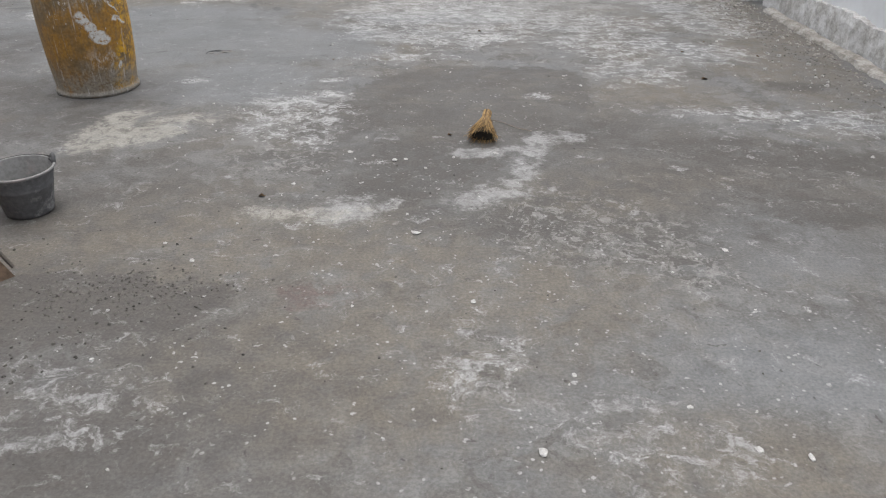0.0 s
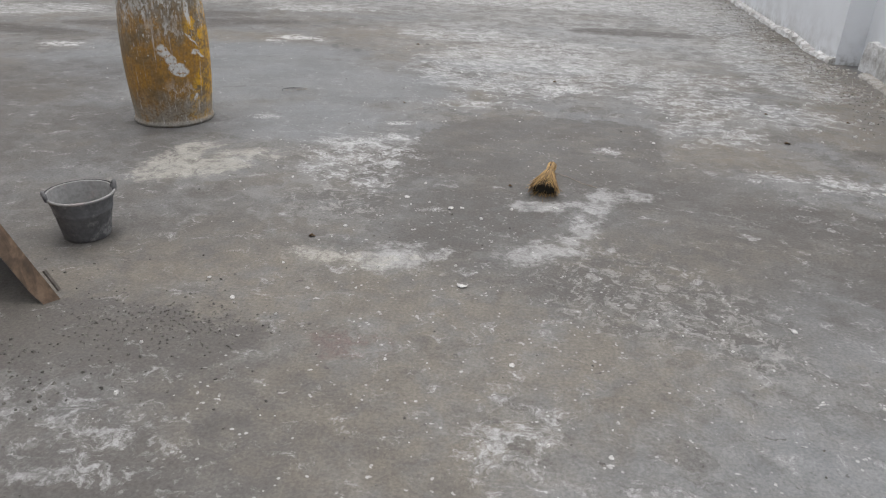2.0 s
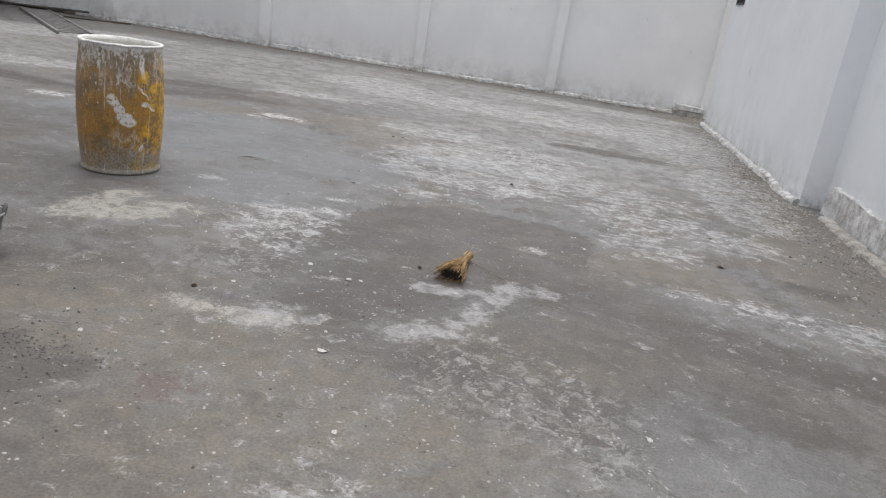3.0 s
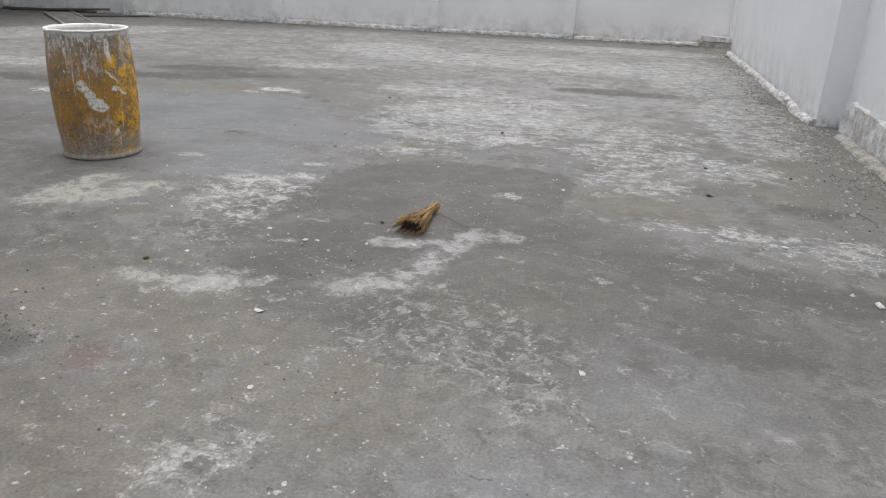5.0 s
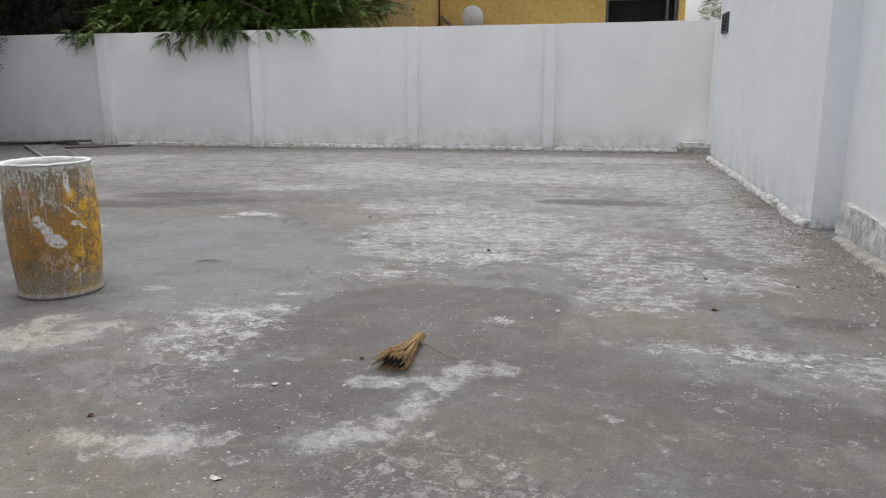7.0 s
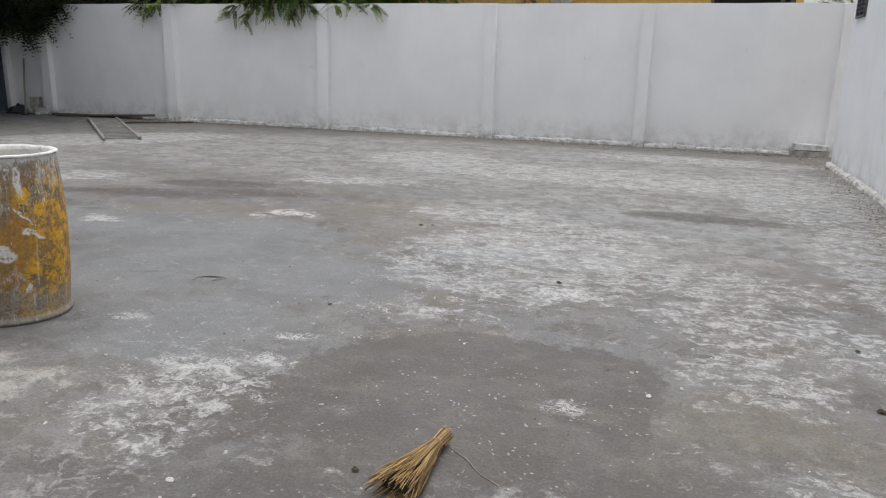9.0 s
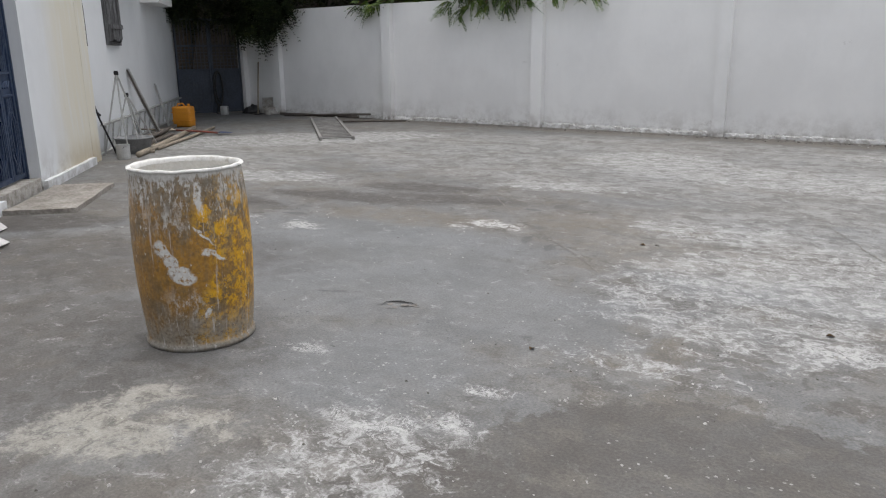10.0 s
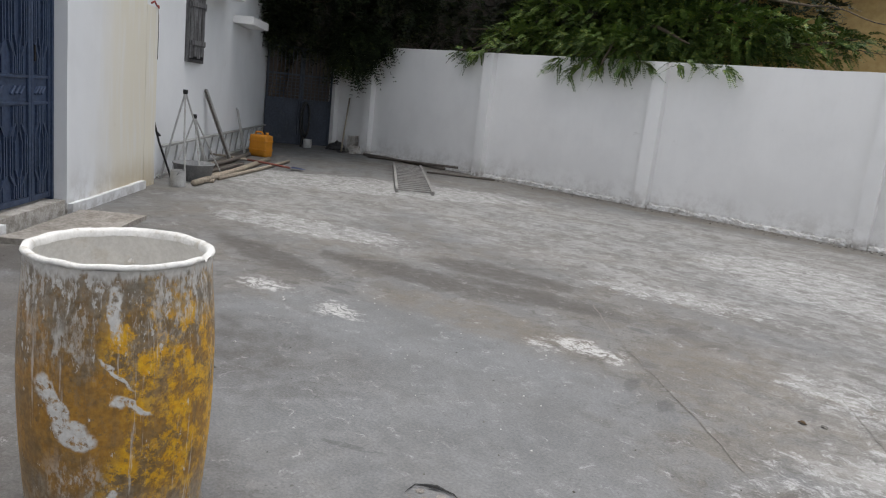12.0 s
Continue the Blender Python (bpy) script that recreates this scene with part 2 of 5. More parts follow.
    col = m.mix(times(mixed, m.ramp(crisp, 0.50, 0.58), 0.62), col, (0.270, 0.263, 0.248))
    # spilt plaster, solid at the heart and broken up at the rim
    splash = area("splash", 0.27, 0.05)
    splash = times(splash, m.ramp(clump, 0.36, 0.50, (0.10, 1.0)), m.ramp(crisp, 0.36, 0.50, (0.45, 1.0)))
    col = m.mix(times(splash, 0.72), col, m.mix(m.ramp(crisp, 0.4, 0.6), (0.265, 0.264, 0.262), (0.33, 0.327, 0.318)))
    cream = area("cream", 0.34, 0.07)
    cream = times(cream, m.ramp(m.noise(half_way, 11, 9, 0.78), 0.40, 0.54, (0.12, 1.0)))
    col = m.mix(times(cream, 0.78), col, (0.315, 0.302, 0.268))
    splats = area("splats", 0.24, 0.06)
    splats = times(splats, m.ramp(m.noise(m.mapping(ragged, rot=(0, 0, radians(38)), scale=(1, 3.6, 1)), 9, 7, 0.7), 0.44, 0.51))
    col = m.mix(times(splats, 0.88), col, (0.46, 0.456, 0.444))
    # lime: dense inside its zones, thinning out over the rest
    zones = area("zones", 0.36, 0.2)
    faint = area("faint", 0.25, 0.1)
    spread = m.math("ADD", m.noise(brushed, 7.5, 12, 0.80, 0.3), m.math("ADD", times(zones, 0.105), times(faint, 0.088)))
    lime = times(m.ramp(spread, 0.550, 0.645), m.ramp(crisp, 0.42, 0.58, (0.22, 1.0)), m.ramp(zones, 0.0, 0.6, (0.62, 0.90)), m.math("SUBTRACT", 1.0, times(stain, 0.75)))
    col = m.mix(lime, col, (0.395, 0.394, 0.388))
    # dried rings and dots where paint dripped
    rings = area("rings", 0.10, 0.04)
    col = m.mix(times(rings, m.ramp(m.noise(half_way, 19, 7, 0.78, 1.2), 0.47, 0.54), 0.85), col, (0.42, 0.418, 0.41))
    dotted = area("dotted", 0.3, 0.2)
    dots = m.math("MAXIMUM", m.ramp(m.voronoi(m.vmath("ADD", p, m.vmath("SCALE", fine_wob, scale=0.22)), 27), 0.20, 0.14), m.ramp(m.voronoi(ragged, 15), 0.15, 0.11))
    dots = times(dots, m.ramp(m.noise(p, 9, 3), 0.50, 0.58), m.math("ADD", 0.08, times(dotted, 0.80)))
    col = m.mix(times(dots, 0.8), col, (0.40, 0.395, 0.38))
    flecks = m.ramp(m.noise(p, 55, 4, 0.75), 0.655, 0.69)
    col = m.mix(times(flecks, 0.30), col, (0.30, 0.295, 0.28))
    # dark pits, scuffs and trowel marks
    pits = times(m.ramp(m.voronoi(ragged, 9.3), 0.10, 0.06), m.ramp(m.noise(p, 2.3, 4), 0.48, 0.56))
    col = m.mix(times(pits, 0.65), col, (0.052, 0.048, 0.044))
    scuffs = times(m.ramp(m.noise(half_way, 26, 6, 0.76), 0.585, 0.66), m.ramp(m.noise(p, 1.3, 4), 0.40, 0.60, (0.25, 1.0)))
    col = m.mix(times(scuffs, 0.68), col, (0.074, 0.068, 0.062))
    marks = area("marks", 0.05, 0.015)
    col = m.mix(times(marks, 0.55), col, (0.075, 0.074, 0.074))
    red = times(m.blot(q, -0.57, 2.52, 0.17, 0.08, -15), m.ramp(clump, 0.44, 0.56))
    col = m.mix(times(red, 0.5), col, (0.105, 0.062, 0.056))
    col = m.mix(0.30, col, m.mix(m.ramp(grain, 0.3, 0.7), (0.1, 0.1, 0.1), (0.9, 0.9, 0.9)), "SOFT_LIGHT")
    col = m.mix(0.26, col, m.mix(m.ramp(small, 0.3, 0.7), (0.15, 0.15, 0.15), (0.85, 0.85, 0.85)), "SOFT_LIGHT")
    m.base(col)
    m.rough(m.math("SUBTRACT", m.ramp(small, 0.3, 0.7, (0.62, 0.85)), times(m.union([blue, damp_shade_k]), 0.14)))
    rough_top = m.math("ADD", times(m.noise(p, 11, 6, 0.65), 0.5), m.math("ADD", times(m.noise(p, 75, 4, 0.7), 0.2), times(m.noise(p, 23, 6, 0.75), 0.25)))
    m.bump(rough_top, 0.42, 0.012)
    return m.m


def lime_wash(name, tone, dirt=1.0, cream=None):
    """Whitewashed plaster: brushed, patchy, dusty at the foot."""
    m = Mat(name, 0.85)
    p = m.co.outputs["Object"]
    brush = m.mapping(p, (0, 0, 0), (0, 0, 0), (4, 4, 1.2))
    patch = m.noise(p, 0.8, 5, 0.6)
    dab = m.noise(brush, 1.3, 5, 0.6)
    fine = m.noise(p, 40, 4, 0.6)
    z = m.split(p)[2]
    col = m.mix(m.ramp(patch, 0.35, 0.68), tone, tuple(0.93 * c for c in tone))
    col = m.mix(m.math("MULTIPLY", m.ramp(dab, 0.45, 0.7), 0.14), col, tuple(0.86 * c for c in tone))
    foot = m.math("MULTIPLY", m.ramp(z, 0.55, 0.0), m.ramp(m.noise(p, 3.2, 6, 0.7), 0.38, 0.66))
    col = m.mix(m.math("MULTIPLY", foot, 0.45 * dirt), col, (0.36, 0.33, 0.29))
    spl = m.math("MULTIPLY", m.ramp(z, 0.16, 0.0), m.ramp(m.noise(p, 9, 6, 0.7), 0.42, 0.6))
    col = m.mix(m.math("MULTIPLY", spl, 0.75 * dirt), col, (0.20, 0.175, 0.145))
    spots = m.math("MULTIPLY", m.ramp(m.noise(p, 2.1, 6, 0.75), 0.66, 0.74), 0.4 * dirt)
    col = m.mix(spots, col, (0.42, 0.40, 0.37))
    if cream:
        x = m.split(p)[0]
        wav = m.math("ADD", x, m.math("MULTIPLY", m.math("SUBTRACT", m.noise(m.mapping(p, scale=(1, 1, 0.35)), 2.5, 4), 0.5), 0.5))
        band = m.math("MULTIPLY", m.ramp(wav, cream + 2.2, cream + 0.9), m.ramp(m.noise(m.mapping(p, scale=(5, 5, 0.5)), 2.0, 4), 0.25, 0.55, (0.5, 1.0)))
        col = m.mix(m.math("MULTIPLY", band, 0.75), col, (0.68, 0.625, 0.48))
        col = m.mix(m.math("MULTIPLY", m.math("MULTIPLY", band, m.ramp(z, 0.5, 0.05)), 0.5), col, (0.36, 0.27, 0.14))
    m.base(col)
    m.bump(m.math("ADD", m.math("MULTIPLY", dab, 0.35), m.math("MULTIPLY", fine, 0.25)), 0.35, 0.008)
    return m.m


def stone_like(name, a, b, scale=6, rough=0.9, bump=0.6):
    m = Mat(name, rough)
    p = m.co.outputs["Object"]
    n = m.noise(p, scale, 6, 0.65)
    f = m.noise(p, scale * 7, 4, 0.6)
    rnd = m.geo.outputs["Random Per Island"]
    col = m.mix(m.ramp(n, 0.32, 0.66), a, b)
    col = m.mix(0.4, col, m.mix(m.ramp(f, 0.3, 0.7), (0.1, 0.1, 0.1), (0.9, 0.9, 0.9)), "SOFT_LIGHT")
    col = m.mix(0.3, col, m.mix(rnd, (0.2, 0.2, 0.2), (0.8, 0.8, 0.8)), "SOFT_LIGHT")
    m.base(col)
    m.bump(m.math("ADD", n, m.math("MULTIPLY", f, 0.4)), bump, 0.01)
    return m.m


def painted(name, tone, rough=0.5, metal=0.0, wear=(0.3, 0.28, 0.25), amount=0.4, scale=8, bump=0.15):
    m = Mat(name, rough, metal)
    p = m.co.outputs["Object"]
    n = m.noise(p, scale, 6, 0.7)
    f = m.noise(p, scale * 6, 4, 0.6)
    col = m.mix(m.ramp(m.noise(p, scale * 0.35, 4), 0.3, 0.7), tone, tuple(0.78 * c for c in tone))
    col = m.mix(m.math("MULTIPLY", m.ramp(n, 0.52, 0.68), amount), col, wear)
    col = m.mix(0.25, col, m.mix(m.ramp(f, 0.3, 0.7), (0.1, 0.1, 0.1), (0.9, 0.9, 0.9)), "SOFT_LIGHT")
    m.base(col)
    m.rough(m.ramp(n, 0.3, 0.75, (rough, min(1, rough + 0.3))))
    m.bump(m.math("ADD", n, m.math("MULTIPLY", f, 0.3)), bump, 0.004)
    return m.m


def timber(name, a, b, axis=0, rough=0.75):
    m = Mat(name, rough)
    s = [9, 9, 9]
    s[axis] = 0.8
    p = m.mapping(m.co.outputs["Object"], scale=tuple(s))
    n = m.noise(p, 3.0, 6, 0.6, 0.8)
    f = m.noise(m.co.outputs["Object"], 30, 4)
    col = m.mix(m.ramp(n, 0.3, 0.7), a, b)
    col = m.mix(m.math("MULTIPLY", m.ramp(m.noise(m.co.outputs["Object"], 5, 5, 0.7), 0.55, 0.7), 0.5), col, tuple(0.45 * c for c in a))
    col = m.mix(0.3, col, m.mix(m.ramp(f, 0.3, 0.7), (0.15, 0.15, 0.15), (0.85, 0.85, 0.85)), "SOFT_LIGHT")
    m.base(col)
    m.bump(n, 0.5, 0.004)
    return m.m


def drum_paint():
    """Yellow plastic, weathered to brown and grey, run over with white paint."""
    m = Mat("weathered_yellow_plastic", 0.5)
    p = m.co.outputs["Object"]
    x, y, z = m.split(p)
    drip = m.mapping(p, scale=(9, 9, 1.0))
    n_drip = m.noise(drip, 2.2, 7, 0.7)
    n_big = m.noise(p, 3.4, 6, 0.65)
    n_mid = m.noise(p, 15, 8, 0.74)
    n_fine = m.noise(p, 60, 4, 0.6)
    # place on the side turned to the walk: along runs from the far left to the far right of it
    along = m.math("ADD", m.math("MULTIPLY", x, 0.58), m.math("MULTIPLY", y, 0.81))
    face = m.math("GREATER_THAN", m.math("SUBTRACT", m.math("MULTIPLY", x, 0.81), m.math("MULTIPLY", y, 0.58)), -0.04)
    col = m.mix(m.ramp(n_big, 0.40, 0.60), (0.35, 0.175, 0.022), (0.175, 0.112, 0.045))
    streaks = m.ramp(m.noise(m.mapping(p, scale=(22, 22, 0.9)), 1.6, 6, 0.7), 0.44, 0.60)
    col = m.mix(m.math("MULTIPLY", streaks, 0.55), col, (0.19, 0.115, 0.045))
    # rubbed back to clean plastic in patches
    zone = m.ramp(m.math("ADD", along, m.math("MULTIPLY", m.math("SUBTRACT", n_big, 0.5), 0.5)), -0.02, 0.10)
    clean = m.math("MULTIPLY", zone, m.ramp(m.noise(p, 11, 10, 0.80), 0.46, 0.54))
    col = m.mix(m.math("MULTIPLY", clean, 0.9), col, (0.68, 0.36, 0.003))
    dirt = m.math("MULTIPLY", m.ramp(m.noise(m.mapping(p, scale=(1, 1, 0.55)), 19, 9, 0.78), 0.49, 0.56), m.ramp(z, 0.35, 0.80, (0.22, 1.0)))
    col = m.mix(m.math("MULTIPLY", dirt, 0.72), col, (0.185, 0.155, 0.115))
    top_grime = m.math("MULTIPLY", m.ramp(m.math("ADD", z, m.math("MULTIPLY", n_drip, 0.35)), 0.88, 1.02), m.ramp(n_mid, 0.36, 0.52))
    col = m.mix(m.math("MULTIPLY", top_grime, 0.80), col, (0.20, 0.178, 0.145))
    foot = m.math("MULTIPLY", m.ramp(m.math("SUBTRACT", z, m.math("MULTIPLY", n_drip, 0.35)), 0.10, -0.08), m.ramp(n_mid, 0.32, 0.52))
    col = m.mix(m.math("MULTIPLY", foot, 0.78), col, (0.27, 0.245, 0.205))
    col = m.mix(m.math("MULTIPLY", m.ramp(z, 0.045, 0.025), m.ramp(n_mid, 0.3, 0.5, (0.4, 0.9))), col, (0.22, 0.205, 0.18))
    # white paint: drips from the rim
    runs = m.math("MULTIPLY", m.ramp(m.noise(m.mapping(p, scale=(15, 15, 3.2)), 2.7, 10, 0.80), 0.54, 0.57), m.ramp(z, 0.50, 0.86))
    top = m.ramp(m.math("ADD", z, m.math("MULTIPLY", n_drip, 0.20)), 0.965, 0.99)
    flecks = m.math("MULTIPLY", m.ramp(m.math("ADD", m.noise(m.mapping(p, scale=(1, 1, 0.45)), 30, 6, 0.76), m.ramp(z, 0.45, 0.85, (0.0, 0.07))), 0.635, 0.665), 0.8)
    thin = m.math("MULTIPLY", m.ramp(m.noise(m.mapping(p, scale=(34, 34, 1.4)), 1.0, 5, 0.7), 0.60, 0.66), 0.5)
    white = m.union([m.math("MULTIPLY", runs, 0.62), m.math("MULTIPLY", top, 0.75), flecks, thin])
    comb = m.t.nodes.new("ShaderNodeCombineXYZ")
    m.put(comb.inputs[0], along), m.put(comb.inputs[1], z)
    w = m.vmath("ADD", comb.outputs[0], m.vmath("SCALE", m.vmath("SUBTRACT", m.noise_vec(p, 22, 5), (0.5, 0.5, 0.5)), scale=0.045))
    haze = m.union([m.blot(w, 0.19, 0.80, 0.07, 0.10, 0, 0.5), m.blot(w, -0.10, 0.67, 0.07, 0.06, 0, 0.6), m.blot(w, -0.22, 0.80, 0.05, 0.12, 0, 0.6), m.blot(w, -0.06, 0.25, 0.09, 0.08, 0, 0.7)])
    white = m.math("MAXIMUM", white, m.math("MULTIPLY", haze, m.ramp(m.noise(m.mapping(p, scale=(1, 1, 0.4)), 26, 9, 0.78), 0.49, 0.58, (0.0, 0.6))))
    splash = m.union([m.blot(w, -0.128, 0.505, 0.032, 0.082, 28, 0.14), m.blot(w, -0.068, 0.410, 0.060, 0.044, -25, 0.14), m.blot(w, 0.035, 0.20, 0.014, 0.028, -15, 0.2),
                      m.blot(w, 0.035, 0.79, 0.016, 0.075, 0, 0.2), 
                      m.blot(w, 0.045, 0.60, 0.065, 0.006, -50, 0.3), m.blot(w, 0.09, 0.50, 0.055, 0.009, -38, 0.3), m.blot(w, 0.055, 0.515, 0.02, 0.018, 0, 0.3)])
    white = m.math("MAXIMUM", white, m.math("MULTIPLY", m.math("MULTIPLY", splash, face), m.ramp(m.noise(p, 40, 7, 0.78), 0.38, 0.50)))
    speck = m.math("MULTIPLY", m.ramp(m.noise(p, 46, 6, 0.78), 0.56, 0.62), 0.5)
    col = m.mix(speck, col, (0.11, 0.085, 0.055))
    col = m.mix(white, col, (0.60, 0.59, 0.565))
    col = m.mix(0.35, col, m.mix(m.ramp(n_fine, 0.3, 0.7), (0.1, 0.1, 0.1), (0.9, 0.9, 0.9)), "SOFT_LIGHT")
    m.base(col)
    m.rough(m.math("ADD", 0.48, m.math("MULTIPLY", m.math("MAXIMUM", white, dirt), 0.35)))
    m.bump(m.math("ADD", m.math("MULTIPLY", white, 0.5), m.math("MULTIPLY", n_mid, 0.4)), 0.5, 0.005)
    return m.m


def foliage(name, dark, light, yellow):
    m = Mat(name, 0.6)
    rnd = m.geo.outputs["Random Per Island"]
    n = m.noise(m.co.outputs["Object"], 1.3, 4)
    col = m.mix(m.ramp(n, 0.35, 0.65), dark, light)
    col = m.mix(m.ramp(rnd, 0.80, 1.0, (0, 0.8)), col, yellow)
    col = m.mix(m.ramp(rnd, 0.3, 0.0, (0, 0.6)), col, tuple(0.6 * c for c in dark))
    m.base(col)
    m.b.inputs["Specular IOR Level"].default_value = 0.25
    return m.m


M_FLOOR = concrete_floor()
M_WALL = lime_wash("whitewash_back", (0.83, 0.825, 0.815))
M_WALL_R = lime_wash("whitewash_bluish", (0.80, 0.815, 0.83), 0.8)
M_WALL_L = lime_wash("whitewash_house", (0.745, 0.76, 0.775), 0.6)
M_WALL_C = lime_wash("whitewash_with_damp_corner", (0.745, 0.76, 0.775), 1.3, cream=-4.0)
M_ROUGH = stone_like("crumbling_plaster", (0.38, 0.365, 0.34), (0.68, 0.675, 0.665), 9, 0.95, 0.9)
M_RUBBLE = stone_like("broken_concrete", (0.24, 0.22, 0.19), (0.44, 0.42, 0.39), 9, 0.95, 0.9)
M_SLAB = stone_like("step_concrete", (0.22, 0.197, 0.17), (0.335, 0.31, 0.28), 4, 0.88, 0.4)
M_EARTH = stone_like("earth", (0.17, 0.13, 0.09), (0.25, 0.20, 0.15), 2, 0.95, 0.5)
M_YELLOW = painted("yellow_house_paint", (0.62, 0.42, 0.13), 0.85, 0, (0.42, 0.30, 0.13), 0.5, 1.6)
M_TAN = painted("ochre_house_paint", (0.56, 0.40, 0.17), 0.85, 0, (0.40, 0.30, 0.16), 0.4, 1.2)
# near black for the added backdrop: tree shade as a colour
M_SHADE_BACKDROP = painted("tree_shade_black", (0.035, 0.028, 0.022), 0.9, 0, (0.06, 0.05, 0.04), 0.5, 3)
# unlit depth of openings painted as flat black; also colours the floor break
M_DEPTH_BLACK = painted("flat_black_for_depth", (0.02, 0.02, 0.02), 0.9, 0, (0.03, 0.03, 0.03), 0.3, 3)
M_ROOF = painted("rusty_iron_sheet", (0.12, 0.075, 0.05), 0.8, 0.2, (0.08, 0.05, 0.04), 0.6, 3)
M_DOOR = painted("blue_steel", (0.042, 0.066, 0.125), 0.42, 0.25, (0.03, 0.045, 0.08), 0.5, 5)
M_GATE = painted("slate_blue_steel", (0.045, 0.055, 0.075), 0.6, 0.1, (0.10, 0.105, 0.11), 0.45, 4)
M_DRUM = drum_paint()
M_DRUM_IN = painted("whitened_plastic", (0.82, 0.80, 0.755), 0.75, 0, (0.58, 0.53, 0.44), 0.45, 11, 0.5)
M_RIM = painted("paint_caked_rim", (0.76, 0.75, 0.72), 0.8, 0, (0.40, 0.36, 0.29), 0.7, 16, 0.7)
M_RUBBER = painted("cement_stained_rubber", (0.135, 0.135, 0.138), 0.85, 0, (0.33, 0.325, 0.32), 0.85, 7, 0.4)
M_RUBBER_IN = painted("cement_film", (0.27, 0.268, 0.262), 0.85, 0, (0.34, 0.285, 0.28), 0.6, 8, 0.5)
M_PLANK = timber("raw_plank", (0.165, 0.108, 0.068), (0.072, 0.048, 0.032), 2)
M_POLE = timber("pale_pole_wood", (0.34, 0.29, 0.225), (0.22, 0.185, 0.14), 0)
M_POLE_DARK = timber("grey_weathered_wood", (0.13, 0.11, 0.095), (0.07, 0.06, 0.05), 0)
M_SHUTTER = timber("weathered_shutter_wood", (0.15, 0.15, 0.155), (0.035, 0.033, 0.033), 2)
M_REDWOOD = timber("red_handle", (0.22, 0.05, 0.035), (0.16, 0.06, 0.04), 0)
M_BLUE = painted("blue_blade", (0.03, 0.055, 0.19), 0.5, 0.2, (0.08, 0.08, 0.09), 0.5, 10)
M_STRAW = Mat("straw", 0.7)
M_STRAW.base(M_STRAW.mix(M_STRAW.geo.outputs["Random Per Island"], (0.060, 0.030, 0.011), (0.46, 0.30, 0.115)))
M_STRAW = M_STRAW.m
# near black: shade inside the broom put into a colour
M_CORE = painted("bristle_shade_black", (0.025, 0.022, 0.016), 0.95, 0, (0.06, 0.045, 0.03), 0.6, 30)
M_TILE = painted("white_panel", (0.60, 0.595, 0.59), 0.6, 0, (0.52, 0.51, 0.49), 0.2, 2.5, 0.05)
M_TILE_EDGE = painted("panel_back", (0.10, 0.085, 0.07), 0.8, 0, (0.2, 0.18, 0.15), 0.4, 10)
M_ALU = painted("dull_metal", (0.50, 0.50, 0.49), 0.55, 0.5, (0.30, 0.28, 0.25), 0.5, 9)
M_LADDER = painted("grey_ladder_paint", (0.27, 0.262, 0.25), 0.75, 0.1, (0.15, 0.135, 0.12), 0.5, 9)
M_IRON = painted("black_iron", (0.03, 0.03, 0.032), 0.6, 0.6, (0.09, 0.07, 0.06), 0.4, 20)
M_JERRY = painted("orange_plastic", (0.60, 0.235, 0.010), 0.42, 0, (0.42, 0.22, 0.04), 0.3, 8)
M_CAN = painted("paint_spattered_tin", (0.50, 0.50, 0.49), 0.5, 0.2, (0.24, 0.235, 0.23), 0.6, 14)
M_BASIN = painted("mortar_basin", (0.22, 0.225, 0.23), 0.7, 0, (0.34, 0.335, 0.33), 0.6, 9)
M_DISH = painted("dish_paint", (0.62, 0.62, 0.61), 0.5, 0, (0.45, 0.44, 0.42), 0.3, 5)
M_CRUMB = stone_like("plaster_crumb", (0.36, 0.35, 0.335), (0.52, 0.51, 0.49), 30, 0.95, 0.5)
M_GRIT = stone_like("grit", (0.055, 0.052, 0.047), (0.17, 0.16, 0.145), 30, 0.95, 0.5)
M_CRACK = stone_like("crack_dirt", (0.13, 0.12, 0.105), (0.22, 0.205, 0.19), 20, 0.98, 0.4)
M_BARK = timber("bark", (0.11, 0.085, 0.06), (0.055, 0.042, 0.03), 2, 0.95)
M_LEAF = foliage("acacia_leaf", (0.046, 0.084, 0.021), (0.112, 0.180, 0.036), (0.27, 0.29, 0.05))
# leaf green taken near black: the crown's inner shade put into the colour
M_LEAF_SHADED = foliage("leaf_with_painted_shade", (0.009, 0.015, 0.006), (0.020, 0.032, 0.010), (0.06, 0.068, 0.018))
M_DEAD = painted("dry_leaf", (0.15, 0.10, 0.055), 0.8, 0, (0.06, 0.045, 0.03), 0.5, 30)
M_RED = painted("red_cable", (0.30, 0.05, 0.03), 0.6, 0, (0.1, 0.05, 0.04), 0.3, 30)
M_BLACKBAG = painted("black_plastic", (0.02, 0.02, 0.02), 0.4, 0, (0.06, 0.055, 0.05), 0.5, 12)


# ---------------------------------------------------------------- mesh helpers
def finish(name, bm, material, smooth=False):
    me = bpy.data.meshes.new(name)
    bmesh.ops.recalc_face_normals(bm, faces=bm.faces)
    bm.to_mesh(me)
    bm.free()
    for mat in material if isinstance(material, (list, tuple)) else [material]:
        me.materials.append(mat)
    if smooth:
        for f in me.polygons:
            f.use_smooth = True
    return me


def part(name, bm, material, parent, label="", smooth=False, at=None):
    ob = new(name, finish(name, bm, material, smooth))
    ob.parent = parent
    if at is not None:
        ob.matrix_local = at
    return tagged(ob, label)


def solid(name, bm, material, at=None, smooth=False, **tags):
    ob = new(name, finish(name, bm, material, smooth))
    if at is not None:
        ob.matrix_world = at
    return tagged(ob, **tags)


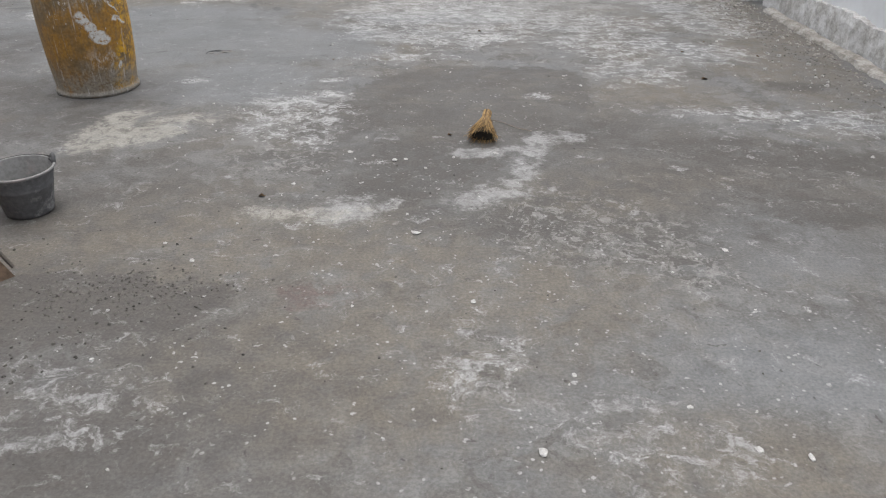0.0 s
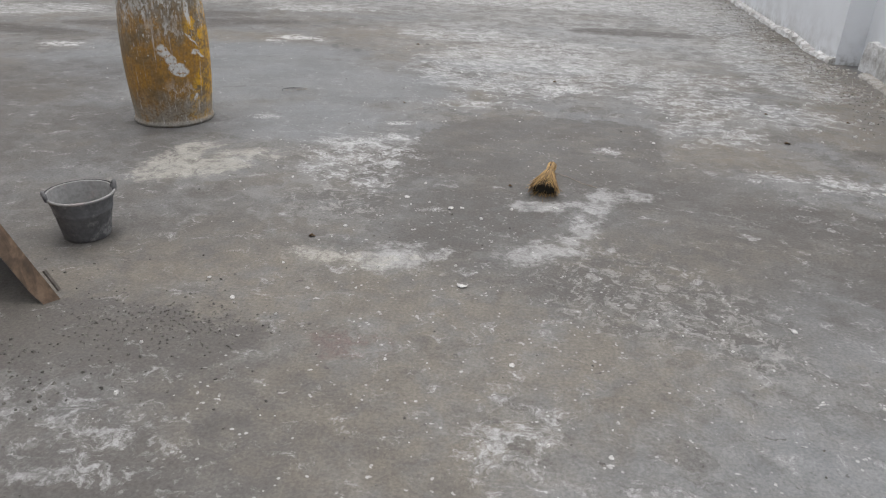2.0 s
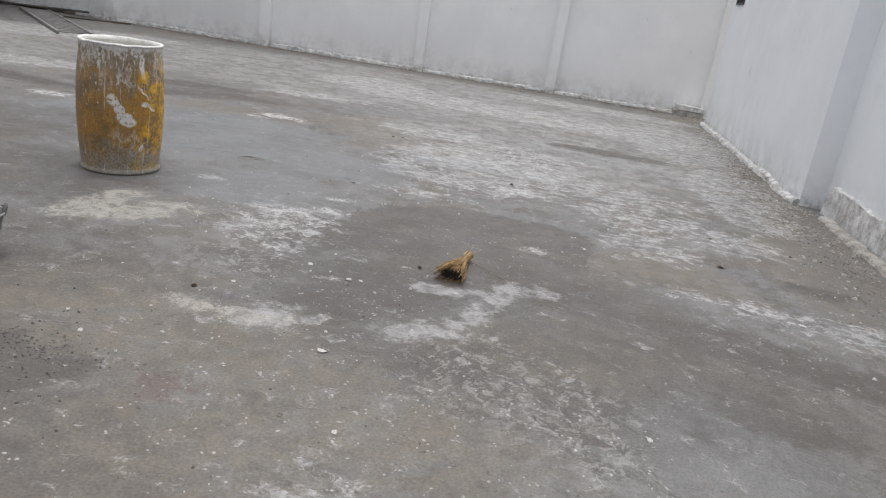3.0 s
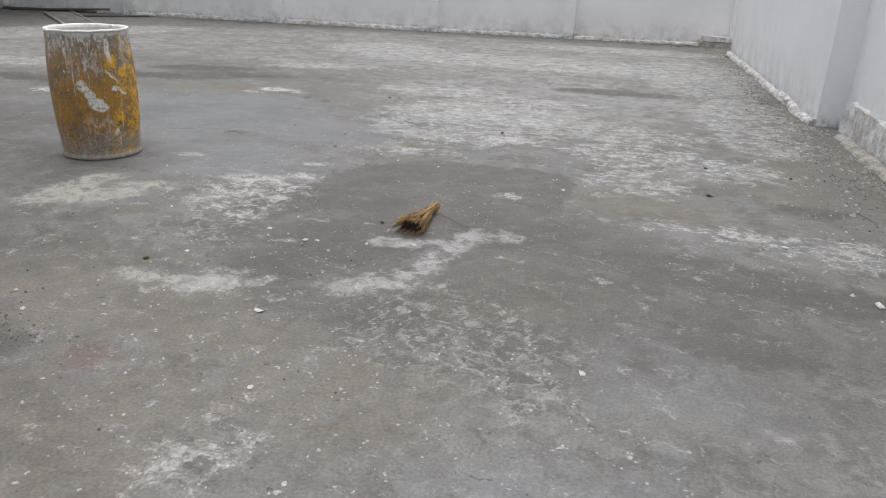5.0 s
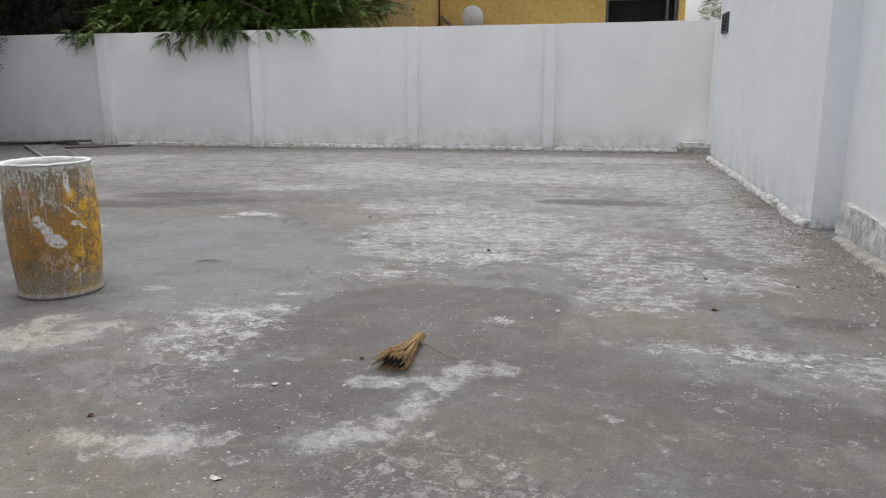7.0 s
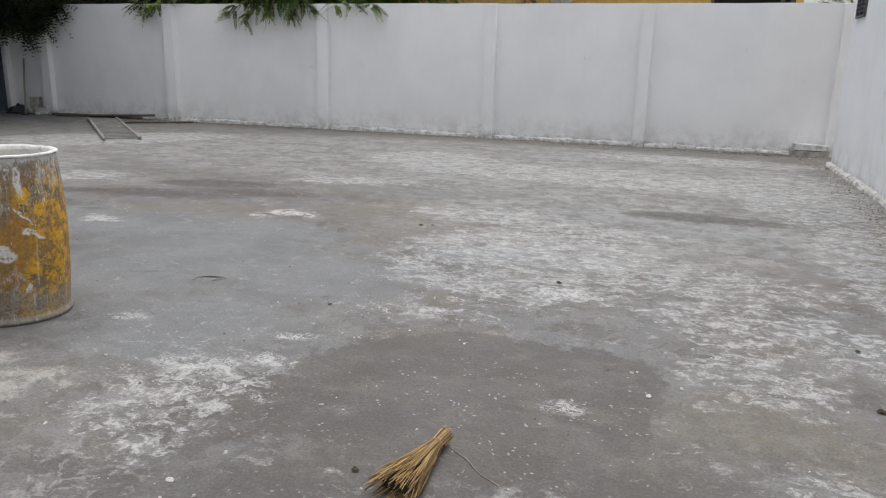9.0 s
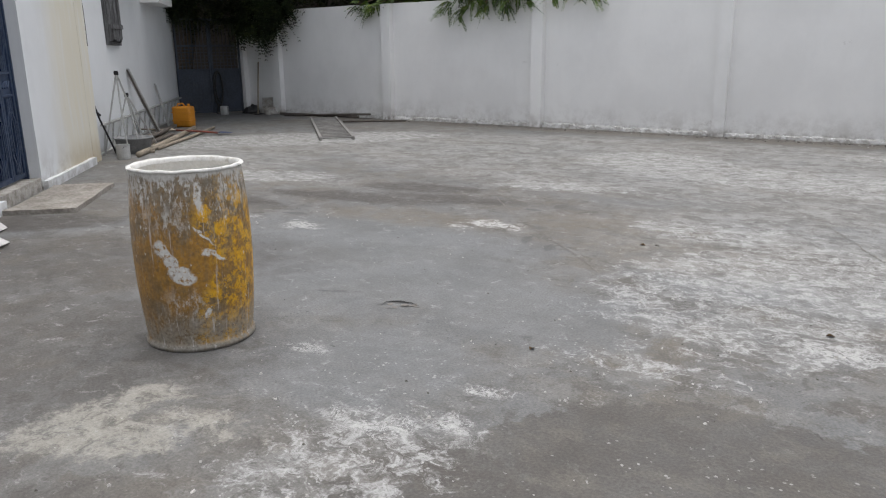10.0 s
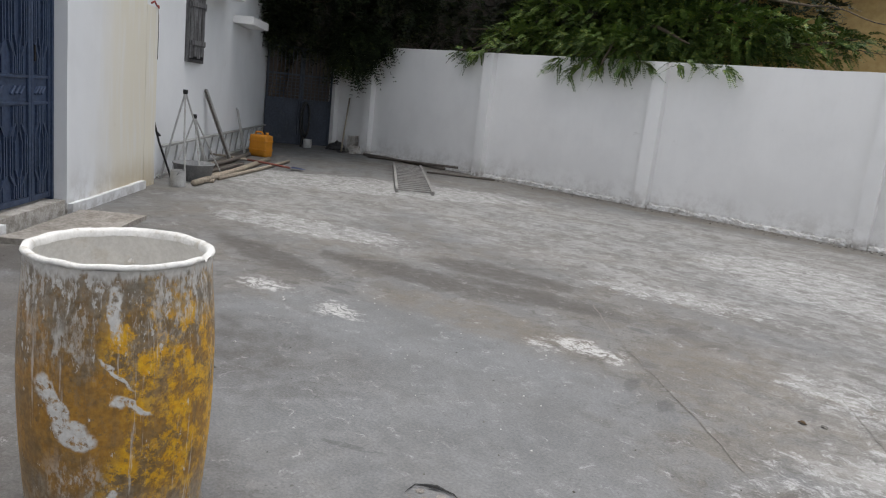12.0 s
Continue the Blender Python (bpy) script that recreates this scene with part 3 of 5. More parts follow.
def thing(name, at, **tags):
    ob = new(name)
    ob.empty_display_size = 0.1
    ob.matrix_world = at
    return tagged(ob, **tags)


def box(x0, x1, y0, y1, z0, z1, bevel=0.0, bm=None):
    bm = bm or bmesh.new()
    m = Matrix.Translation(((x0 + x1) / 2, (y0 + y1) / 2, (z0 + z1) / 2)) @ Matrix.Diagonal((x1 - x0, y1 - y0, z1 - z0, 1))
    got = bmesh.ops.create_cube(bm, size=1, matrix=m)
    if bevel:
        edges = list({e for v in got["verts"] for e in v.link_edges})
        bmesh.ops.bevel(bm, geom=edges, offset=bevel, segments=2, affect="EDGES", profile=0.6)
    return bm


def turned(profile, seg=48, bm=None, wob=0.0, close=False):
    """A solid of revolution about z from (radius, height) pairs."""
    bm = bm or bmesh.new()
    rings = []
    for r, z in profile:
        rings.append([bm.verts.new((r * (1 + wob * math.sin(3 * a + 5 * z)) * math.cos(a), r * (1 + wob * math.sin(2 * a + 1)) * math.sin(a), z))
                      for a in (2 * math.pi * k / seg for k in range(seg))])
    for a, b in zip(rings, rings[1:]):
        for k in range(seg):
            bm.faces.new((a[k], a[(k + 1) % seg], b[(k + 1) % seg], b[k]))
    if close:
        bm.faces.new(rings[0])
        bm.faces.new(rings[-1])
    return bm


def tube(points, radius, seg=8, bm=None, tip=None):
    """A round bar along the points; tip: its radius at the end."""
    bm = bm or bmesh.new()
    pts = [Vector(p) for p in points]
    rings = []
    for i, p in enumerate(pts):
        d = (pts[min(i + 1, len(pts) - 1)] - pts[max(i - 1, 0)]).normalized()
        side = d.cross(Vector((0, 0, 1)))
        if side.length < 1e-3:
            side = Vector((1, 0, 0))
        side.normalize()
        up = side.cross(d)
        r = radius if tip is None else radius + (tip - radius) * i / (len(pts) - 1)
        rings.append([bm.verts.new(p + r * (math.cos(a) * side + math.sin(a) * up)) for a in (2 * math.pi * k / seg for k in range(seg))])
    for a, b in zip(rings, rings[1:]):
        for k in range(seg):
            bm.faces.new((a[k], a[(k + 1) % seg], b[(k + 1) % seg], b[k]))
    bm.faces.new(rings[0])
    bm.faces.new(rings[-1])
    return bm


def beam(a, b, w, h, bm=None, bevel=0.0, spin=0.0):
    """A square bar from a to b, w across and h deep."""
    bm = bm or bmesh.new()
    a, b = Vector(a), Vector(b)
    q = (b - a).to_track_quat("X", "Z").to_matrix().to_4x4()
    m = Matrix.Translation((a + b) / 2) @ q @ Matrix.Rotation(spin, 4, "X") @ Matrix.Diagonal(((b - a).length, w, h, 1))
    got = bmesh.ops.create_cube(bm, size=1, matrix=m)
    if bevel:
        edges = list({e for v in got["verts"] for e in v.link_edges})
        bmesh.ops.bevel(bm, geom=edges, offset=bevel, segments=1, affect="EDGES")
    return bm


def worn_box(x0, x1, y0, y1, z0, z1, step=0.3, face=0.004, top=0.010, seed=0.0, top_at=None):
    """A plastered wall: a box whose faces and top edge waver by hand."""
    nx, ny, nz = (max(1, round((b - a) / step)) for a, b in ((x0, x1), (y0, y1), (z0, z1)))
    bm = bmesh.new()
    grid = {}

    def vert(i, j, k):
        if (i, j, k) not in grid:
            x, y, z = x0 + (x1 - x0) * i / nx, y0 + (y1 - y0) * j / ny, z0 + (z1 - z0) * k / nz
            if top_at and k == nz:
                z = top_at(x)
            s = Vector((x * 0.9 + seed, y * 0.9, z * 0.9))
            d = noise.noise_vector(s) * face + noise.noise_vector(s * 4) * face * 0.5
            if k == nz:
                d.z += (noise.noise(s * 2.1) + 0.5 * noise.noise(s * 7)) * top
            elif k == 0:
                d.z = 0
            grid[i, j, k] = bm.verts.new((x + d.x, y + d.y, z + d.z))
        return grid[i, j, k]

    for k in (0, nz):
        for i in range(nx):
            for j in range(ny):
                bm.faces.new([vert(*c) for c in ((i, j, k), (i + 1, j, k), (i + 1, j + 1, k), (i, j + 1, k))])
    for j in (0, ny):
        for i in range(nx):
            for k in range(nz):
                bm.faces.new([vert(*c) for c in ((i, j, k), (i + 1, j, k), (i + 1, j, k + 1), (i, j, k + 1))])
    for i in (0, nx):
        for j in range(ny):
            for k in range(nz):
                bm.faces.new([vert(*c) for c in ((i, j, k), (i, j + 1, k), (i, j + 1, k + 1), (i, j, k + 1))])
    return bm


def crumbly(length, depth, height, step=0.06, seed=0.0, slope=0.6, rag=1.0):
    """A hand-laid ridge of plaster along +x at the foot of a wall whose face is y = 0; it stands out to -y."""
    bm = bmesh.new()
    n = max(2, int(length / step))
    rows = []
    for i in range(n + 1):
        x = length * i / n
        a = 1 + rag * (0.55 * noise.noise((x * 1.3 + seed, 3.1, 0)) + 0.35 * noise.noise((x * 6 + seed, 7.7, 0)))
        b = 1 + 0.45 * noise.noise((x * 1.7 + seed, 9.4, 2)) + 0.45 * noise.noise((x * 8 + seed, 1.2, 4))
        h, d = max(0.15, a) * height, max(0.15, b) * depth
        row = []
        for y, z in ((0.012, h), (-d * slope * 0.5, h * 0.97), (-d * 0.8, h * 0.72), (-d * 0.9, h * 0.35), (-d, -0.004), (0.012, -0.004)):
            k = Vector((x * 17 + seed, y * 30, z * 30))
            g = noise.noise_vector(k) * 0.30 * min(height, depth) + noise.noise_vector(k * 2.3) * 0.18 * min(height, depth)
            free = z > 0 and y < 0
            row.append(bm.verts.new((x + g.x * free, y + g.y * free, max(z + g.z * (z > 0), -0.004))))
        rows.append(row)
    for a, b in zip(rows, rows[1:]):
        for k in range(6):
            bm.faces.new((a[k], a[(k + 1) % 6], b[(k + 1) % 6], b[k]))
    bm.faces.new(rows[0])
    bm.faces.new(rows[-1])
    return bm


def lump(r, seed, flat=0.6, sub=1, bm=None, at=(0, 0, 0)):
    """An angular stone."""
    bm = bm or bmesh.new()
    got = bmesh.ops.create_icosphere(bm, subdivisions=sub, radius=r)
    rnd = random.Random(seed)
    k = (rnd.uniform(0.7, 1.3), rnd.uniform(0.7, 1.3))
    for v in got["verts"]:
        j = 1 + 0.5 * noise.noise(v.co / r * 1.3 + Vector((seed * 3.7, 0, 0)))
        v.co = Vector((v.co.x * j * k[0], v.co.y * j * k[1], max(v.co.z * j * flat, -0.25 * r) + 0.25 * r)) + Vector(at)
    return bm


# the house stands askew to the yard: s runs along its front, off stands out of it
HOUSE = Vector((-6.54, 5.95, 0))
M_HOUSE = Matrix(((0.703, 0.711, 0, HOUSE.x), (-0.711, 0.703, 0, HOUSE.y), (0, 0, 1, 0), (0, 0, 0, 1)))


def front(s, off, z=0.0):
    return M_HOUSE @ Vector((-s, off, z))


# ---------------------------------------------------------------- ground, floor
bm = bmesh.new()
bmesh.ops.create_grid(bm, x_segments=8, y_segments=8, size=400)
solid("ground", bm, M_EARTH, pose(0, 0, -0.12), kind="structure", label="bare brown earth beyond the walls", category="ground")


def stain_field(rows, x, y):
    """How far inside the nearest of the ellipses a place lies, in metres; below nought outside."""
    best = np.full(x.shape, -3.0)
    for cx, cy, rx, ry, turn in rows:
        c, d = math.cos(radians(turn)), math.sin(radians(turn))
        u, v = (x - cx) * c + (y - cy) * d, (y - cy) * c - (x - cx) * d
        best = np.maximum(best, (1 - np.hypot(u / rx, v / ry)) * math.sqrt(rx * ry))
    return best


def slab():
    """The floor: a slab whose top is a grid that carries the stains, finest where one walks."""
    xs = np.concatenate([np.arange(-22, -8, 0.25), np.arange(-8, 3.9, 0.05), [3.9]])
    ys = np.concatenate([np.arange(-7, 1, 0.5), np.arange(1, 10, 0.05), np.arange(10, 16.2, 0.15), [16.2]])
    gx, gy = (g.ravel() for g in np.meshgrid(xs, ys))
    nx, ny = len(xs), len(ys)
    top = np.arange(nx * ny).reshape(ny, nx)
    quads = np.stack([top[:-1, :-1], top[:-1, 1:], top[1:, 1:], top[1:, :-1]], -1).reshape(-1, 4)
    rim = np.concatenate([top[0, :-1], top[:-1, -1], top[-1, :0:-1], top[:0:-1, 0]])
    low = nx * ny + np.arange(len(rim))
    sides = np.stack([rim, low, np.roll(low, -1), np.roll(rim, -1)], -1)
    co = np.concatenate([np.stack([gx, gy, gx * 0], -1), np.stack([gx[rim], gy[rim], gx[rim] * 0 - 0.1], -1)])
    me = bpy.data.meshes.new("floor")
    me.from_pydata(co.tolist(), [], np.concatenate([quads, sides]).tolist())
    names = list(STAINS)
    for k in range(0, len(names), 3):
        data = np.zeros((len(co), 3), np.float32)
        for j, name in enumerate(names[k:k + 3]):
            data[:, j] = stain_field(STAINS[name], co[:, 0], co[:, 1])
        me.attributes.new("stains_%d" % (k // 3), "FLOAT_VECTOR", "POINT").data.foreach_set("vector", data.ravel())
    me.materials.append(M_FLOOR)
    return me


tagged(new("floor", slab()), kind="structure", label="worn grey concrete yard floor with lime stains, damp patches and painted-in shade", category="floor")

# ---------------------------------------------------------------- back wall
BACK = 16.1
wall_back = solid("wall_back", worn_box(-14.52, 4.2, BACK, BACK + 0.2, -0.05, 2.48, 0.3, 0.004, 0.012, 1.0), M_WALL, kind="structure",
                  label="long whitewashed plaster boundary wall with pilasters", category="wall")
for i, (x, w) in enumerate(((-13.28, 0.22), (-9.82, 0.24), (-6.12, 0.24), (-2.64, 0.2), (0.18, 0.2), (3.36, 0.24))):
    part("pilaster", worn_box(x - w / 2, x + w / 2, BACK - 0.14, BACK + 0.01, -0.02, 2.465, 0.2, 0.005, 0.01, 4 + i), M_WALL, wall_back)
for i, (a, b, h) in enumerate(((-13.1, -9.95, 0.07), (-9.7, -6.25, 0.075), (-6.0, -2.76, 0.09), (-2.54, 0.07, 0.08), (0.29, 3.1, 0.06))):
    part("plaster_ridge", crumbly(b - a, 0.06, h * 0.85, 0.03, 11.0 * i), M_ROUGH, wall_back, "crumbling strip of white plaster", at=pose(a, BACK, 0))

# ---------------------------------------------------------------- right-hand wall
skewed = worn_box(3.25, 3.75, 8.42, 14.75, -0.05, 3.4, 0.3, 0.006, 0.01, 21)
for v in skewed.verts:
    v.co.x -= 0.0145 * (v.co.y - 8.42)
wall_right = solid("wall_right", skewed, M_WALL_R, kind="structure",
                   label="bluish white plastered outbuilding wall with a small vent", category="wall")
part("plaster_ridge", crumbly(6.33, 0.07, 0.06, 0.03, 31.0), M_ROUGH, wall_right, "crumbling strip of white plaster", at=pose(3.158, 14.75, 0, 0, 0, -89.17))
wall_near = solid("wall_right_near", worn_box(3.50, 3.85, -7, 8.42, -0.05, 3.4, 0.3, 0.006, 0.01, 25), M_WALL_R, kind="structure",
                  label="bluish white plastered wall set back behind a rough plinth", category="wall")
part("plinth", crumbly(15.0, 0.065, 0.29, 0.05, 41.0, 1.2, 0.22), M_ROUGH, wall_near, "rough hand-thrown white plaster plinth", at=pose(3.50, 8.22, 0, 0, 0, -90))
part("plaster_ridge", crumbly(14.4, 0.09, 0.035, 0.04, 47.0), M_RUBBLE, wall_near, "broken grey mortar", at=pose(3.40, 7.9, 0, 0, 0, -90))

vent = thing("wall_vent", pose(3.165, 14.15, 2.30) @ Matrix.Diagonal((1, 0.68, 0.8, 1)), label="small dark vent with a wooden frame in the white wall", category="vent")
part("frame", box(-0.03, 0.02, -0.42, 0.42, 0.16, 0.2, 0.004), M_SHUTTER, vent)
part("frame", box(-0.03, 0.02, -0.42, 0.42, -0.2, -0.16, 0.004), M_SHUTTER, vent)
for y in (-0.40, 0.0, 0.40):
    part("frame", box(-0.03, 0.02, y - 0.02, y + 0.02, -0.16, 0.16, 0.004), M_SHUTTER, vent)
# black sheet in place of the vent's shaded depth
part("backing", box(-0.008, 0.012, -0.39, 0.39, -0.16, 0.16), M_DEPTH_BLACK, vent, "black sheet standing in for the unlit opening")
for z in (-0.09, -0.02, 0.05, 0.12):
    part("slat", beam((-0.02, -0.385, z), (-0.02, 0.385, z), 0.03, 0.008, spin=0.6), M_SHUTTER, vent)

# block of broken masonry in the corner
block = thing("masonry_block", pose(3.0, 15.9, 0), label="low broken concrete block in the wall corner", category="concrete block")
part("lower_course", worn_box(-0.29, 0.28, -0.2, 0.19, 0, 0.12, 0.08, 0.02, 0.015, 3), M_RUBBLE, block)
part("upper_course", worn_box(-0.24, 0.27, -0.17, 0.19, 0.115, 0.2, 0.07, 0.016, 0.02, 8), M_ROUGH, block)

# ---------------------------------------------------------------- house with the blue door
DOOR_A, DOOR_B, SILL, HEAD = 0.28, 1.5, 0.14, 2.42
wall_house = new("wall_house")
tagged(wall_house, kind="structure", label="white plastered house wall with a damp cream corner", category="wall")
wall_house.matrix_world = M_HOUSE
# front runs on unseen to s = -6, added length that darkens the yard's left
for i, (a, b, z0, z1, mat) in enumerate(((-6.0, DOOR_A, -0.05, 3.4, M_WALL_L), (DOOR_B, 3.6, -0.05, 3.4, M_WALL_C), (DOOR_A, DOOR_B, HEAD, 3.4, M_WALL_L), (DOOR_A, DOOR_B, -0.05, SILL, M_RUBBLE))):
    part("wall_panel" if i < 3 else "threshold", worn_box(-b, -a, -0.3 if i != 1 else -0.3, 0.0 if i < 3 else -0.012, z0, z1, 0.3, 0.003, 0.004, 50 + i), mat, wall_house)
part("corner_column", worn_box(-4.0, -3.602, -0.148, 0.004, -0.05, 2.2, 0.2, 0.004, 0.006, 58), M_WALL_C, wall_house, "cream damp-stained corner column")
part("baseboard", worn_box(-DOOR_A + 0.02, 6.0, -0.01, 0.07, -0.02, 0.11, 0.12, 0.006, 0.012, 61), M_WALL_L, wall_house, "low white plaster skirting")
part("baseboard", worn_box(-3.55, -DOOR_B - 0.02, -0.01, 0.055, -0.02, 0.10, 0.12, 0.006, 0.014, 66), M_WALL_L, wall_house, "low white plaster skirting")
wall_side = solid("wall_house_side", worn_box(-12.2, -3.602, -0.45, -0.15, -0.05, 3.4, 0.3, 0.004, 0.01, 71), M_WALL_L, M_HOUSE, kind="structure",
                  label="white plastered house wall, set back, stained under the window", category="wall")
solid("roof_slab", box(-12.1, 6.0, -4, 0.05, 3.4, 3.55, 0.01), M_WALL_L, M_HOUSE, kind="structure", label="flat white concrete roof slab", category="roof")

# unseen end of the length added to block light
solid("wall_house_unseen_end", worn_box(5.7, 6.0, -4.0, -0.305, -0.05, 3.4, 0.4, 0.003, 0.004, 73), M_WALL_L, M_HOUSE, kind="structure", label="unseen white end wall of the house's added length", category="wall")

# step slab before the door
step = solid("door_step", worn_box(-1.62, -0.12, 0.07, 0.72, 0, 0.042, 0.09, 0.022, 0.008, 81), M_SLAB, M_HOUSE, label="worn thin concrete step slab before the blue door", category="step", kind="structure")

# the double steel door
door = new("door_1")
tagged(door, kind="structure", label="closed dark blue steel double door with raised ornament", category="door")
door.matrix_world = M_HOUSE @ pose(0, -0.15, SILL)
H_DOOR = HEAD - SILL
part("door_frame", box(-DOOR_A - 0.035, -DOOR_A, -0.06, 0.03, 0, H_DOOR, 0.004), M_DOOR, door)
part("door_frame", box(-DOOR_B, -DOOR_B + 0.035, -0.06, 0.03, 0, H_DOOR, 0.004), M_DOOR, door)
part("door_frame", box(-DOOR_B + 0.036, -DOOR_A - 0.036, -0.06, 0.03, H_DOOR - 0.04, H_DOOR, 0.004), M_DOOR, door)


def leaf(a, b):
    """One leaf: sheet, frame, a middle band and jogged bars above and below."""
    lf = part("leaf", box(-b, -a, -0.035, -0.005, 0.02, H_DOOR - 0.045), M_DOOR, door)
    w = b - a
    for s in (a + 0.022, b - 0.022):
        part("stile", box(-s - 0.02, -s + 0.02, -0.004, 0.016, 0.03, H_DOOR - 0.055, 0.004), M_DOOR, lf)
    for z0, z1 in ((0.03, 0.08), (0.90, 0.925), (1.13, 1.155), (H_DOOR - 0.10, H_DOOR - 0.056)):
        part("rail", box(-b + 0.043, -a - 0.043, -0.004, 0.014, z0, z1, 0.004), M_DOOR, lf)
    bays = max(1, round(w / 0.40))
    for k in range(bays):
        mid = a + 0.043 + (w - 0.086) * (k + 0.5) / bays
        span = (w - 0.086) / bays * 0.44
        for lo, hi in ((0.09, 0.89), (1.165, H_DOOR - 0.11)):
            for side in (-1, 1):
                for j, (wide, slim, cut) in enumerate(((0.95, 0.55, 0.17), (0.70, 0.30, 0.13), (0.36, 0.12, 0.22))):
                    x1, x0 = mid + side * span * wide, mid + side * span * slim
                    zz = (lo, lo + (hi - lo) * cut, lo + (hi - lo) * (cut + 0.10), hi - (hi - lo) * (cut + 0.16), hi - (hi - lo) * (cut + 0.05), hi)
                    ss = (x0, x0, x1, x1, x0, x0)
                    bar = bmesh.new()
                    for p, q in zip(range(5), range(1, 6)):
                        beam((-ss[p], 0.006, zz[p]), (-ss[q], 0.006, zz[q]), 0.022, 0.016, bar)
                    part("ornament_bar", bar, M_DOOR, lf)
        for j in (-1, 0, 1):
            part("ornament_wave", beam((-mid - j * span * 0.5 - 0.035, 0.004, 1.06), (-mid - j * span * 0.5 + 0.035, 0.004, 0.99), 0.03, 0.022, bevel=0.006), M_DOOR, lf)
    return lf


leaf(DOOR_A + 0.037, 1.098)
right_leaf = leaf(1.102, DOOR_B - 0.037)
part("bolt", tube([(-1.16, 0.02, 1.28), (-1.16, 0.02, 1.42)], 0.010), M_IRON, right_leaf, "steel slide bolt")

# shuttered window on the set-back wall
window = new("window_1")
tagged(window, kind="structure", label="narrow window with grey weathered wooden shutters", category="window")
window.matrix_world = M_HOUSE @ pose(-6.1, -0.15, 1.66) @ Matrix.Diagonal((0.85, 1, 1, 1))
part("window_frame", box(-0.50, 0.50, -0.02, 0.05, -0.05, 0.0, 0.006), M_SHUTTER, window)
part("window_frame", box(-0.50, 0.50, -0.02, 0.05, 1.02, 1.07, 0.006), M_SHUTTER, window)
for x in (-0.47, 0.47):
    part("window_frame", box(x - 0.03, x + 0.03, -0.02, 0.05, 0.0, 1.02, 0.006), M_SHUTTER, window)
# shade behind the shutters, painted as a black sheet
part("opening", box(-0.435, 0.435, -0.02, 0.008, 0.0, 1.02), M_DEPTH_BLACK, window, "black sheet standing in for shade behind the shutters")
for k, turn in ((-1, 12), (1, -20)):
    sh = part("shutter", box(-0.015, 0.015, -0.01, 0.01, 0.01, 1.0), M_SHUTTER, window, at=pose(k * 0.43, 0.055, 0, 0, 0, turn * k * k))
    for j in range(4):
        part("board", box(-k * (0.03 + j * 0.095) - 0.044, -k * (0.03 + j * 0.095) + 0.044, -0.01, 0.012, 0.01 + 0.03 * (j % 2), 1.0 - 0.05 * (j == 2), 0.003), M_SHUTTER, sh)
    for z in (0.2, 0.75):
        part("batten", box(min(0, -k * 0.37), max(0, -k * 0.37), 0.0125, 0.03, z, z + 0.07, 0.003), M_SHUTTER, sh)

# two projecting concrete canopies high on the house
for s0, s1, z in ((6.0, 7.9, 2.75), (8.6, 10.1, 2.44)):
    solid("canopy", worn_box(-s1, -s0, -0.15, 0.22, z, z + 0.14, 0.12, 0.006, 0.006, s0), M_WALL, M_HOUSE, kind="structure", label="small white concrete canopy with a stained underside", category="canopy")

# stub of red cable and a hanging wire at the house corner
cable = thing("cable_stub", M_HOUSE @ pose(-3.9, 0.0, 2.2), label="red cable stub with a thin hanging wire on the wall", category="cable")
part("cable", tube([(0.16, 0.004, 0.03), (0.10, 0.02, 0.06), (0.02, 0.02, 0.02), (-0.06, 0.02, 0.0), (-0.10, 0.0, 0.03)], 0.011, 6), M_RED, cable)
part("wire", tube([(-0.09, 0.0, 0.02), (-0.105, 0.006, -0.12), (-0.10, 0.01, -0.35), (-0.107, 0.004, -0.62)], 0.004, 5), M_IRON, cable, "thin dark wire")

# ---------------------------------------------------------------- gate at the far end
solid("gate_post", worn_box(-14.66, -14.44, BACK - 0.14, BACK - 0.003, -0.05, 2.6, 0.2, 0.004, 0.01, 95), M_WALL, kind="structure", label="white gate post with a grubby edge", category="post")
M_GATEWAY = pose(-15.12, 14.42, 0, 0, 0, -20.8)
gate = thing("metal_gate", M_GATEWAY, label="closed slate blue steel gate with a lattice above", category="gate", kind="structure")
for y0, y1 in ((0.02, 0.86), (0.87, 1.62)):
    gl = part("gate_leaf", box(-0.02, 0.0, y0, y1, 0.04, 1.07, 0.003), M_GATE, gate)
    for y in (y0 + 0.025, y1 - 0.025):
        part("stile", box(0.001, 0.035, y - 0.025, y + 0.025, 0.02, 2.3, 0.004), M_GATE, gl)
    for z in (0.055, 1.09, 1.66, 2.28):
        part("rail", box(0.001, 0.033, y0 + 0.051, y1 - 0.051, z - 0.022, z + 0.022, 0.004), M_GATE, gl)
    n = int((y1 - y0 - 0.1) / 0.085)
    for k in range(1, n):
        y = y0 + 0.05 + (y1 - y0 - 0.1) * k / n
        part("lattice_bar", box(0.006, 0.02, y - 0.008, y + 0.008, 1.112, 2.25), M_GATE, gl)
    for z in (1.18, 1.26, 1.34, 1.42, 1.50, 1.58):
        part("lattice_bar", box(0.0205, 0.030, y0 + 0.05, y1 - 0.05, z - 0.008, z + 0.008), M_GATE, gl)

# things left at the gate
hose = thing("hose", M_GATEWAY @ pose(0.04, 0.98, 0), label="dark rubber hose hung in a loop on the gate", category="hose")
part("loop", tube([(0.03 + 0.02 * math.sin(3 * a), 0.11 * math.sin(a), 0.62 + 0.42 * math.cos(a)) for a in (math.pi * 2 * k / 28 for k in range(29))], 0.022, 7), M_BLACKBAG, hose, smooth=True)
